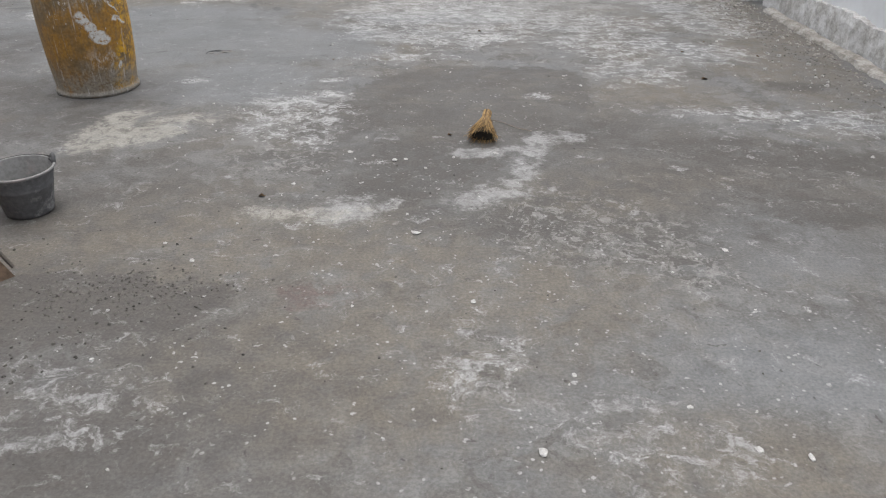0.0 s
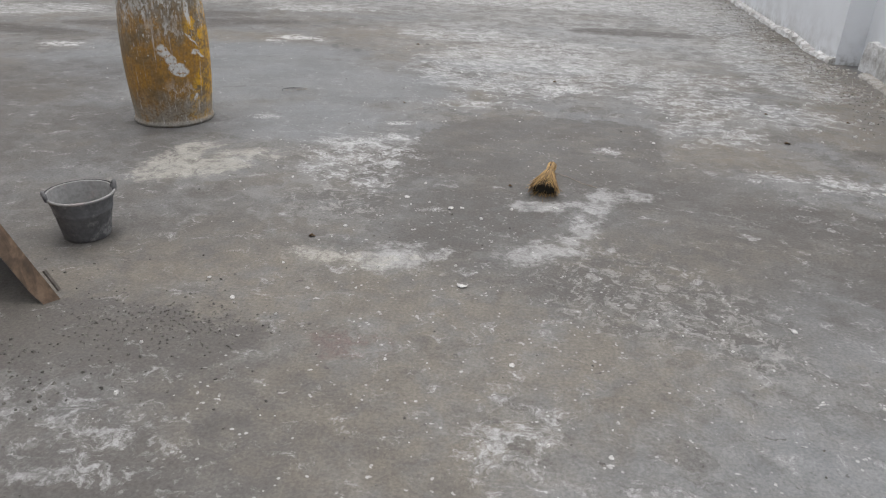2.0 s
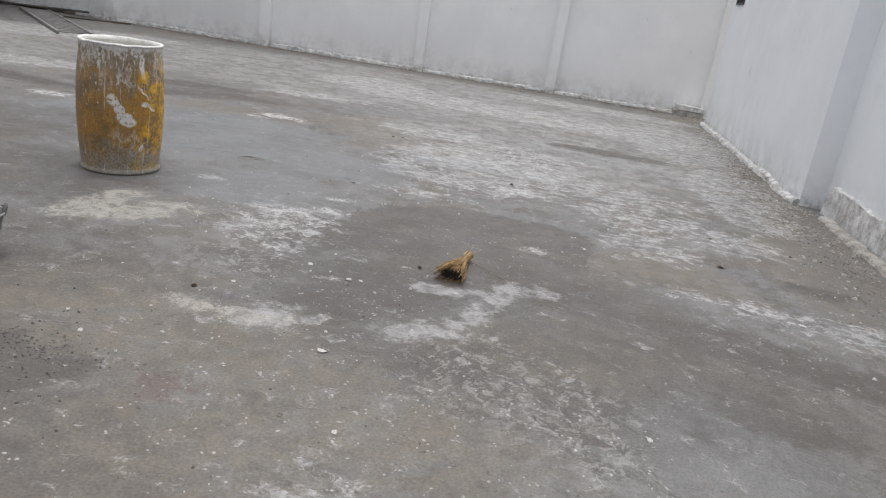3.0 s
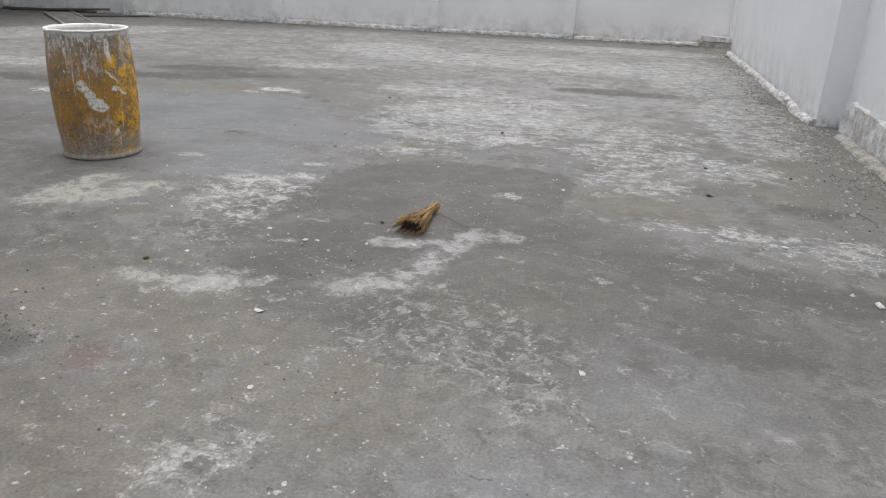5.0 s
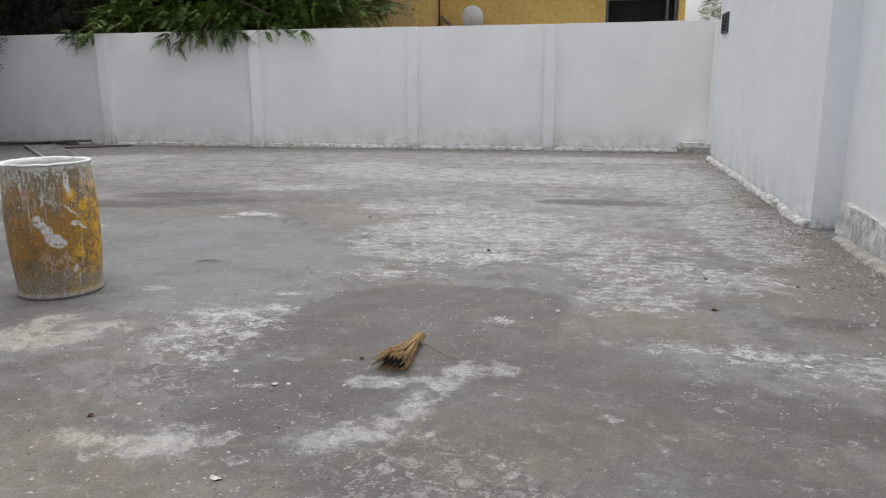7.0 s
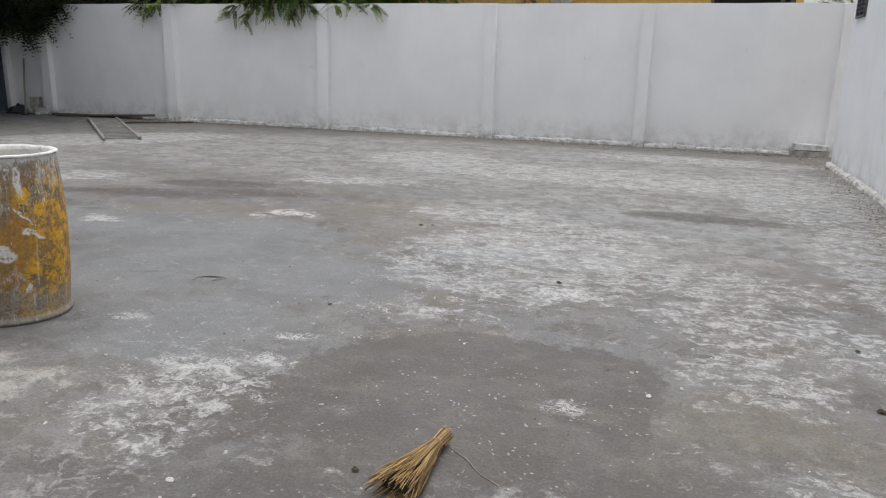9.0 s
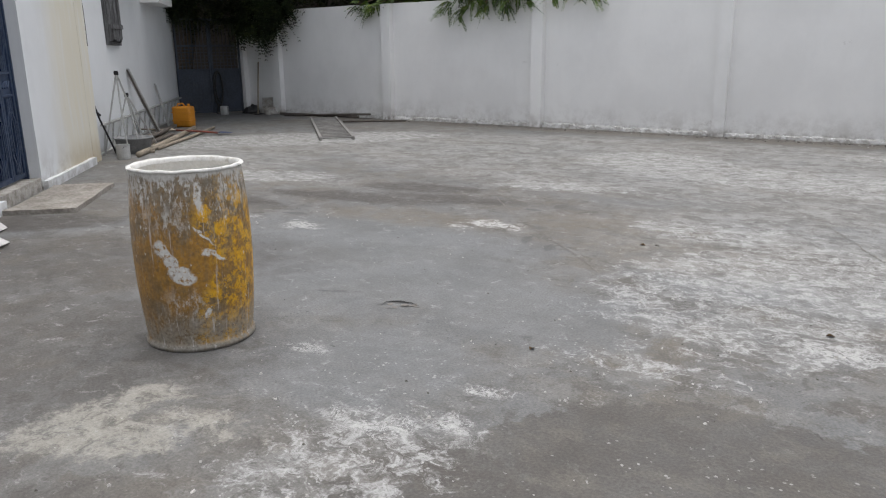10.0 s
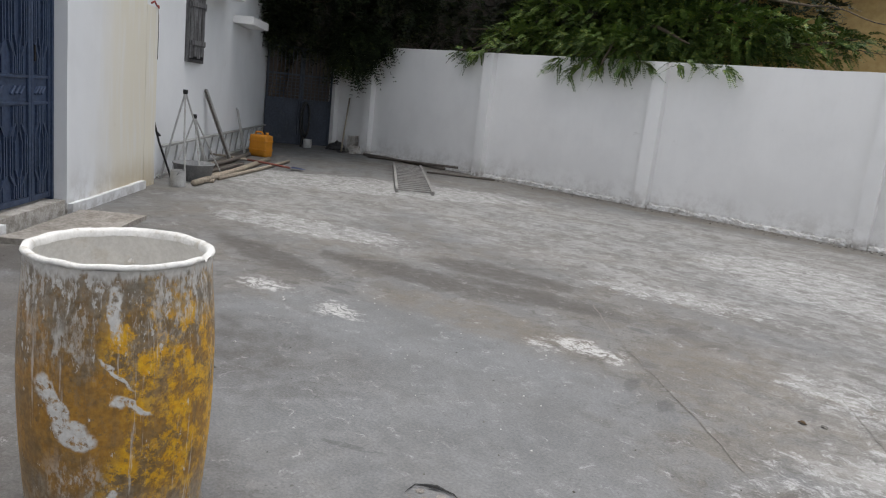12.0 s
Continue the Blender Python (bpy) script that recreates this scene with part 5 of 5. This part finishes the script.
for k, (s0, s1, o0, o1, z, w) in enumerate(((4.6, 6.2, 0.55, 0.25, 0.02, 0.14), (5.0, 6.9, 0.30, 0.48, 0.055, 0.12), (5.6, 7.6, 0.15, 0.38, 0.09, 0.10), (6.2, 8.6, 0.12, 0.05, 0.02, 0.16))):
    solid("offcut", beam(front(s0, o0, z), front(s1, o1, z), w, 0.03, bevel=0.003), M_POLE_DARK if k % 2 else M_POLE, label="loose offcut of timber in the heap by the wall", category="plank", group="timber heap")
shovel = thing("shovel", pose(-10.65, 11.9, 0), label="shovel with a red handle and a blue blade on the floor", category="shovel")
part("handle", tube([(-0.62, -0.42, 0.09), (-0.2, -0.14, 0.06), (0.02, 0.01, 0.035)], 0.018, 8), M_REDWOOD, shovel, "red wooden handle", smooth=True)
part("shaft", tube([(-1.25, -0.86, 0.12), (-0.62, -0.42, 0.09)], 0.017, 8), M_POLE, shovel, smooth=True)
bl = bmesh.new()
rows = []
for i in range(7):
    f = i / 6
    w = 0.10 * (1 - 0.75 * max(0, f - 0.45) ** 1.6 / 0.38)
    rows.append([bl.verts.new((0.02 + f * 0.27, 0.01 + s * w, 0.028 + 0.018 * s * s * (1 - f) + 0.006)) for s in (-1, -0.5, 0, 0.5, 1)])
for p, q in zip(rows, rows[1:]):
    for k in range(4):
        bl.faces.new((p[k], p[k + 1], q[k + 1], q[k]))
bmesh.ops.solidify(bl, geom=list(bl.faces), thickness=0.004)
part("blade", bl, M_BLUE, shovel, "blue steel blade", at=pose(0, 0, 0, 0, 0, 34))

jerry = thing("jerry_can", pose(-12.55, 12.62, 0, 0, 0, 20), label="orange plastic jerry can standing on the concrete", category="jerry can")
bm = box(-0.20, 0.20, -0.12, 0.12, 0, 0.42, 0.045)
part("can_body", bm, M_JERRY, jerry, smooth=True)
for z in (0.12, 0.29):
    part("rib", box(-0.205, 0.205, -0.125, 0.125, z, z + 0.022, 0.01), M_JERRY, jerry)
part("handle", tube([(-0.14, 0, 0.40), (-0.12, 0, 0.465), (0.0, 0, 0.475), (0.05, 0, 0.41)], 0.018, 8), M_JERRY, jerry, smooth=True)
part("cap", turned([(0, 0.41), (0.03, 0.41), (0.03, 0.465), (0.025, 0.47), (0, 0.47)], 14), M_JERRY, jerry, at=pose(0.13, 0, 0))

# timber along the foot of the back wall
stick("wooden_pole", (-13.0, 15.75, 0.035), (-10.6, 15.88, 0.035), 0.03, M_POLE_DARK, "dark pole lying along the back wall", "pole")
stick("wooden_pole", (-12.6, 15.5, 0.03), (-10.3, 15.95, 0.10), 0.025, M_POLE_DARK, "thin dark pole lying against the back wall", "pole")
stick("wooden_pole", (-10.2, 14.9, 0.025), (-9.1, 15.7, 0.025), 0.02, M_POLE_DARK, "short dark pole on the floor near the back wall", "pole")

# ---------------------------------------------------------------- crumbs, grit, chips
def scatter(name, spots, mat, label, seed):
    rnd = random.Random(seed)
    verts, faces = [], []
    for x, y, sx, sy, n, lo, hi in spots:
        for _ in range(n):
            cx, cy = rnd.gauss(x, sx), rnd.gauss(y, sy)
            r = lo + (hi - lo) * rnd.random() ** 3
            if cx > 3.36 or cy > 16.05 or (cx > 3.13 and cy > 8.4):
                continue
            base = len(verts)
            k = rnd.uniform(0, 6.28)
            for j in range(5):
                a = k + j * 1.257
                q = r * rnd.uniform(0.6, 1.25)
                verts.append((cx + q * math.cos(a), cy + q * math.sin(a), 0.0))
            for j in range(5):
                a = k + j * 1.257 + 0.3
                q = r * rnd.uniform(0.4, 0.85)
                verts.append((cx + q * math.cos(a), cy + q * math.sin(a), r * rnd.uniform(0.35, 0.9)))
            for j in range(5):
                faces.append((base + j, base + (j + 1) % 5, base + 5 + (j + 1) % 5, base + 5 + j))
            faces.append(tuple(base + 5 + j for j in range(5)))
    me = bpy.data.meshes.new(name)
    me.from_pydata(verts, [], faces)
    me.materials.append(mat)
    return tagged(new(name, me), kind="stuff", label=label, category=name.split("_")[-1])


scatter("loose_grit", [(-1.45, 2.48, 0.17, 0.09, 520, 0.0015, 0.007), (-1.13, 2.55, 0.15, 0.08, 420, 0.0015, 0.007), (-1.75, 2.12, 0.25, 0.10, 260, 0.002, 0.011), (-1.3, 2.3, 0.6, 0.4, 260, 0.002, 0.009),
                       (0.0, 3.0, 1.2, 1.0, 150, 0.002, 0.007), (2.98, 6.6, 0.14, 1.3, 700, 0.002, 0.009), (2.95, 11, 0.10, 2.2, 600, 0.002, 0.011), (2.2, 15.75, 0.6, 0.12, 260, 0.004, 0.02),
                       (-4.0, 15.8, 4.5, 0.10, 700, 0.004, 0.02), (-1, 7, 2.4, 3.0, 300, 0.002, 0.008)], M_GRIT, "grey grit and small stones on the concrete", 3)
scatter("wall_rubble", [(3.2, 8.15, 0.12, 0.16, 90, 0.006, 0.03), (3.2, 6.4, 0.07, 1.3, 260, 0.004, 0.022), (3.08, 10.5, 0.05, 2.0, 320, 0.004, 0.022), (3.05, 13.5, 0.06, 0.8, 120, 0.005, 0.025), (-4, 15.98, 5.0, 0.04, 500, 0.005, 0.022)], M_RUBBLE, "bits of broken mortar at the wall foot", 9)
scatter("plaster_crumbs", [(-0.4, 3.5, 0.5, 0.35, 40, 0.003, 0.012), (0.5, 2.2, 0.7, 0.5, 40, 0.002, 0.009), (-1.0, 4.7, 0.5, 0.4, 70, 0.003, 0.012), (1.6, 5.9, 0.7, 0.8, 50, 0.003, 0.012),
                           (-0.5, 6.2, 0.5, 0.4, 90, 0.003, 0.012), (-1.3, 2.2, 0.4, 0.4, 25, 0.003, 0.012), (2.7, 5.5, 0.25, 0.9, 120, 0.003, 0.016), (2.9, 10, 0.12, 3.0, 180, 0.004, 0.025),
                           (-3.0, 7.3, 1.2, 0.5, 70, 0.003, 0.010), (0.0, 15.8, 3.0, 0.1, 200, 0.004, 0.02)], M_CRUMB, "white crumbs of plaster on the concrete", 5)


def chip(x, y, r, seed, mat=None, label="flat white chip of plaster on the concrete"):
    solid("plaster_chip", lump(r, seed, 0.35, 1), mat or M_CRUMB, pose(x, y, -0.001), label=label, category="chip", group="plaster chips")


for k, (x, y, r) in enumerate(((0.31, 1.63, 0.018), (0.98, 1.65, 0.017), (0.82, 1.84, 0.013), (1.13, 1.62, 0.015), (0.46, 2.0, 0.012), (-0.28, 3.88, 0.022), (-0.13, 3.02, 0.02), (1.28, 2.89, 0.018), (-0.22, 3.9, 0.014),
                              (-1.1, 2.75, 0.016), (-1.27, 2.9, 0.012), (-0.8, 3.55, 0.015), (-0.55, 4.0, 0.016), (0.12, 2.45, 0.012), (0.30, 4.0, 0.014), (1.0, 5.3, 0.018), (2.3, 4.6, 0.02), (2.6, 3.9, 0.03))):
    chip(x, y, r, 40 + k)
for k, (x, y, r) in enumerate(((0.43, 1.965, 0.010), (2.15, 6.95, 0.013), (2.35, 6.55, 0.013), (-0.95, 3.40, 0.012), (0.1, 2.62, 0.010), (-1.05, 8.25, 0.02), (-0.1, 2.48, 0.012))):
    chip(x, y, r, 70 + k, M_GRIT, "small dark pebble on the concrete")

# ---------------------------------------------------------------- beyond the walls
house = thing("yellow_house", pose(0, 20.5, 0), label="yellow plastered neighbouring house with a dark open window", category="house", kind="")
part("wall", box(-3.0, 1.22, 0, 4, -0.1, 4.6), M_YELLOW, house)
part("wall", box(2.96, 3.12, 0, 4, -0.1, 4.6), M_YELLOW, house)
part("wall", box(1.22, 2.96, 0, 4, -0.1, 1.9), M_YELLOW, house)
part("wall", box(1.22, 2.96, 0, 4, 3.55, 4.6), M_YELLOW, house)
# black sheet for the unlit room behind the window
win = part("window", box(1.22, 2.96, 0.6, 0.65, 1.9, 3.55), M_DEPTH_BLACK, house, "black sheet standing in for the unlit room")
for x in (1.25, 2.70, 2.90):
    part("window_frame", box(x - 0.035, x + 0.035, 0.03, 0.10, 1.9, 3.55, 0.004), M_SHUTTER, win)
part("window_frame", box(1.29, 2.66, 0.03, 0.10, 3.30, 3.36, 0.004), M_SHUTTER, win)
part("broken_timber", beam((-2.95, -0.15, 3.0), (-2.55, -0.12, 2.62), 0.10, 0.08), M_POLE_DARK, house, "dark broken roof timber")
for k in range(5):
    part("roof_sheet", box(-3.2 + k * 1.3, -3.2 + (k + 1) * 1.3 - 0.02, -0.45, 4.2, 4.6 + 0.015 * (k % 2), 4.64 + 0.015 * (k % 2)), M_ROOF, house, "rusty iron roof sheet")

dish = thing("satellite_dish", pose(-2.1, 20.2, 2.95), label="small white satellite dish on a bracket at the yellow house", category="satellite dish")
part("reflector", turned([(0.0, 0.05), (0.12, 0.042), (0.22, 0.02), (0.29, 0.0), (0.295, -0.006), (0.22, 0.008), (0.12, 0.03), (0.0, 0.038)], 28), M_DISH, dish, smooth=True, at=pose(0, 0, 0, 100, 0, -12))
part("arm", tube([(0, 0.02, -0.2), (0.02, -0.25, -0.12), (0.02, -0.36, 0.0)], 0.012, 6), M_ALU, dish)
part("bracket", tube([(0, 0.06, 0), (0, 0.2, -0.1), (0, 0.32, -0.1)], 0.02, 6), M_ALU, dish)

ochre = thing("ochre_house", pose(0, 19.6, 0), label="ochre plastered neighbouring house behind the acacia", category="house")
part("wall", box(-9.6, -3.05, 0, 4, -0.1, 4.25), M_TAN, ochre)
part("corner_strip", box(-3.5, -3.04, -0.02, -0.002, -0.1, 4.25), M_YELLOW, ochre)
part("roof_edge", box(-9.9, -2.9, -0.5, 4.2, 4.26, 4.36), M_ROOF, ochre, "dark rusty eave")
for x in (-7.1, -6.75, -6.4):
    blk = part("vent_block", box(x - 0.15, x + 0.15, -0.04, -0.003, 3.80, 4.08, 0.01), M_RUBBLE, ochre, "grey pierced vent block")
    # black plate on the block's face paints the hole's shade
    part("vent_hole_black", box(x - 0.08, x + 0.08, -0.046, -0.041, 3.87, 4.01), M_DEPTH_BLACK, blk)

# backdrop added behind the trees; its black stands in for deep shade
shed = thing("shade_backdrop", pose(0, 0, 0), label="added black backdrop standing in for the deep shade behind the trees", category="shed")
part("front_backdrop", box(-24, -9.6, 20.4, 20.6, -0.1, 6.0), M_SHADE_BACKDROP, shed)
part("side_backdrop", box(-20.2, -20.0, 6.0, 20.4, -0.1, 6.0), M_SHADE_BACKDROP, shed)

# added wall, always behind the camera, closing the yard
solid("wall_south_unseen", worn_box(-22, 4, -7.3, -7.0, -0.1, 2.5, 0.6, 0.004, 0.01, 120), M_WALL, kind="structure", label="plain white wall added unseen behind the walker", category="wall")


# ---------------------------------------------------------------- trees
def sprays(spots, seed, leaf=0.045, pairs=9, length=0.34, droop=0.35, wide=0.20):
    """Feathered twigs: a thin stalk with pairs of narrow leaflets. spots: centre, spread, how many, and the lean of their tips."""
    rnd = random.Random(seed)
    verts, faces = [], []
    for (cx, cy, cz), (rx, ry, rz), n, lean in spots:
        for _ in range(n):
            while True:
                a = Vector((rnd.uniform(-1, 1), rnd.uniform(-1, 1), rnd.uniform(-1, 1)))
                if 0.12 < a.length < 1:
                    break
            a *= a.length ** -0.35
            p = Vector((cx + a.x * rx, cy + a.y * ry, cz + a.z * rz))
            d = (Vector((a.x, a.y, a.z * 0.5)) * 0.8 + Vector(lean) + Vector((rnd.gauss(0, 0.5), rnd.gauss(0, 0.5), rnd.gauss(0, 0.35)))).normalized()
            side = d.cross(Vector((rnd.gauss(0, 0.3), rnd.gauss(0, 0.3), 1))).normalized()
            up = side.cross(d)
            L = length * rnd.uniform(0.6, 1.25)
            q = p
            for k in range(pairs):
                f = (k + 1) / pairs
                q = p + d * L * f + Vector((0, 0, -droop * L * f * f))
                size = leaf * (1.15 - 0.6 * f) * rnd.uniform(0.8, 1.25)
                for s in (-1, 1):
                    w = (side * s + d * 0.45 + up * rnd.uniform(-0.35, 0.35)).normalized()
                    t = d * size * wide
                    b = len(verts)
                    m = q + w * size * 0.5
                    verts += [q, m + t, q + w * size, m - t]
                    faces.append((b, b + 1, b + 2, b + 3))
            b = len(verts)
            verts += [p - side * 0.003, p + side * 0.003, q]
            faces.append((b, b + 1, b + 2))
    return verts, faces


def crown(parent, spots, seed, mat, **kw):
    verts, faces = sprays(spots, seed, **kw)
    me = bpy.data.meshes.new("crown")
    me.from_pydata([tuple(v) for v in verts], [], faces)
    me.materials.append(mat)
    ob = new("crown", me)
    ob.parent = parent
    return ob


def limb(parent, points, r0, r1, name="limb"):
    pts = [Vector(p) for p in points]
    fine = []
    for a, b in zip(pts, pts[1:]):
        fine += [a.lerp(b, k / 4) + noise.noise_vector(a.lerp(b, k / 4) * 1.7) * 0.07 * (k > 0) for k in range(4)]
    fine.append(pts[-1])
    return part(name, tube(fine, r0, 8, tip=r1), M_BARK, parent, smooth=True)


acacia = thing("acacia_tree", pose(0, 0, 0), label="feathery green acacia leaning over the boundary wall", category="tree")
limb(acacia, [(-8.6, 18.2, -0.1), (-8.5, 18.1, 1.4), (-8.3, 17.9, 2.6)], 0.17, 0.11, "trunk")
for pts in ([(-8.3, 17.9, 2.6), (-9.6, 17.2, 3.1), (-11.0, 16.7, 3.0)], [(-8.3, 17.9, 2.6), (-7.6, 17.0, 3.0), (-7.2, 16.2, 2.85), (-7.1, 15.7, 2.35)], [(-8.3, 17.9, 2.6), (-6.4, 17.4, 3.2), (-4.6, 16.9, 2.9), (-3.4, 16.7, 3.0)],
            [(-8.3, 17.9, 2.6), (-8.2, 17.8, 4.0), (-7.4, 17.5, 5.0)], [(-7.6, 17.0, 3.0), (-6.6, 16.5, 3.1), (-5.8, 16.2, 2.8)], [(-6.4, 17.4, 3.2), (-5.2, 17.0, 3.7), (-3.9, 16.9, 3.5)]):
    limb(acacia, pts, 0.06, 0.012)
for pts in ([(-4.6, 16.9, 2.9), (-3.6, 16.6, 2.85), (-2.7, 16.5, 2.75)], [(-3.9, 16.9, 3.5), (-3.0, 16.7, 3.2), (-2.4, 16.6, 2.95)], [(-10.2, 16.6, 2.75), (-10.6, 16.0, 2.5), (-10.9, 15.9, 2.2)]):
    limb(acacia, pts, 0.012, 0.004, "twig")
ARMS = []
for a, b, c in (((-7.6, 16.1, 2.66), (-7.95, 15.95, 2.50), (-8.25, 15.93, 2.32)), ((-7.4, 16.1, 2.64), (-7.6, 15.92, 2.42), (-7.9, 15.92, 2.18)),
                ((-7.1, 16.1, 2.64), (-7.15, 15.9, 2.45), (-7.3, 15.9, 2.24)), ((-6.85, 16.1, 2.64), (-6.8, 15.9, 2.46), (-6.8, 15.9, 2.25)), ((-6.7, 16.1, 2.64), (-6.5, 15.92, 2.45), (-6.3, 15.92, 2.33)),
                ((-9.6, 16.1, 2.66), (-9.95, 15.97, 2.52), (-10.4, 15.97, 2.30))):
    a, b, c = Vector(a), Vector(b), Vector(c)
    limb(acacia, [a + Vector((0.1, 0.5, 0.1)), a, b, c], 0.012, 0.004, "twig")
    for k in range(7):
        f = k / 6
        p = a.lerp(b, f).lerp(b.lerp(c, f), f)
        ARMS.append((tuple(p), (0.11 * (1.3 - f), 0.05, 0.05), 4, tuple((c - a).normalized() * 0.9)))
crown(acacia, [((-8.0, 17.2, 3.25), (2.3, 0.9, 0.75), 2000, (0, -0.3, -0.1)), ((-7.6, 17.4, 4.4), (2.6, 1.1, 0.9), 1600, (0, -0.2, 0.1)), ((-5.9, 17.0, 3.05), (1.7, 0.7, 0.5), 1200, (0.3, -0.2, -0.05)),
              ((-7.3, 16.35, 2.80), (1.2, 0.4, 0.20), 480, (0, -0.4, -0.15)), ((-9.5, 16.7, 2.85), (1.1, 0.5, 0.3), 240, (-0.5, -0.3, -0.1)), ((-4.4, 16.8, 2.95), (1.1, 0.4, 0.33), 320, (0.8, 0, -0.1)),
              *ARMS, ((-10.4, 16.0, 2.45), (0.45, 0.1, 0.1), 16, (-0.8, -0.1, -0.5)), ((-5.05, 15.98, 2.44), (0.08, 0.05, 0.07), 9, (0, 0, -0.8)),
              ((-5.6, 15.98, 2.48), (0.4, 0.1, 0.07), 22, (0.6, 0, -0.3)), ((-3.3, 16.7, 2.95), (0.6, 0.2, 0.15), 30, (0.9, 0, -0.1))], 12, M_LEAF, leaf=0.055, pairs=13, length=0.27, wide=0.36, droop=0.30)
# inner and rear sprays, coloured as if in deep shade
crown(acacia, [((-9.2, 18.6, 3.6), (2.4, 0.9, 1.1), 700, (0, 0, 0)), ((-6.6, 18.4, 3.6), (2.4, 0.7, 0.9), 600, (0, 0, 0)), ((-8.0, 18.3, 5.0), (3.0, 1.2, 0.9), 600, (0, 0, 0.2))], 14, M_LEAF_SHADED, leaf=0.15, pairs=8, length=0.45)

shade = thing("shade_tree", pose(0, 0, 0), label="dense tree over the gate and wall corner, shade put into its leaf colour", category="tree")
limb(shade, [(-16.2, 15.4, -0.1), (-16.0, 15.5, 1.6), (-15.7, 15.7, 3.2)], 0.22, 0.14, "trunk")
for pts in ([(-15.7, 15.7, 3.2), (-14.6, 15.6, 3.6), (-13.4, 15.7, 3.0)], [(-15.7, 15.7, 3.2), (-14.8, 16.6, 3.9), (-12.6, 17.2, 3.6)], [(-15.7, 15.7, 3.2), (-15.6, 14.4, 4.2), (-15.4, 13.2, 4.0)], [(-15.7, 15.7, 3.2), (-15.6, 16, 5.2)], [(-15.7, 15.7, 3.2), (-14.2, 15.0, 4.8), (-12.2, 14.2, 5.4)]):
    limb(shade, pts, 0.08, 0.02)
# first two clusters are added overhead to keep light off gate and wall
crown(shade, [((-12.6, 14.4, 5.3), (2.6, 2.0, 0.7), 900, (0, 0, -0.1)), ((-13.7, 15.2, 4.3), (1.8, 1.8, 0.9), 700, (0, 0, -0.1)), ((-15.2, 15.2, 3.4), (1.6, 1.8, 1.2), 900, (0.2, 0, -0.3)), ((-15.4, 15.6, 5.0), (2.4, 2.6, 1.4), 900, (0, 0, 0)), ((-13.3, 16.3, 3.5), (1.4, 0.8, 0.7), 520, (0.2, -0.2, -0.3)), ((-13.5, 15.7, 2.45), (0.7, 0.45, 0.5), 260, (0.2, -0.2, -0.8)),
             ((-15.0, 14.3, 3.1), (0.6, 1.1, 0.6), 420, (0, 0, -0.4)), ((-12.2, 17.6, 3.6), (2.0, 0.9, 1.2), 700, (0, 0, 0)), ((-13.0, 17.6, 5.2), (2.8, 1.2, 1.0), 700, (0, 0, 0)), ((-12.9, 15.75, 2.55), (0.3, 0.2, 0.25), 50, (0.6, -0.2, -0.7))], 18, M_LEAF_SHADED, leaf=0.13, pairs=9, length=0.45)

far_tree = thing("far_tree", pose(0, 0, 0), label="distant green tree beyond the wall corner", category="tree")
limb(far_tree, [(5.6, 27, -0.1), (5.5, 27, 2.4), (5.4, 26.9, 3.8)], 0.16, 0.08, "trunk")
limb(far_tree, [(5.5, 27, 2.4), (5.0, 26.8, 3.5)], 0.06, 0.02)
crown(far_tree, [((5.2, 26.9, 3.5), (0.9, 0.8, 0.55), 260, (0, 0, 0)), ((6.2, 27, 4.4), (1.2, 0.9, 0.7), 200, (0, 0, 0))], 22, M_LEAF, leaf=0.09, pairs=8, length=0.4)
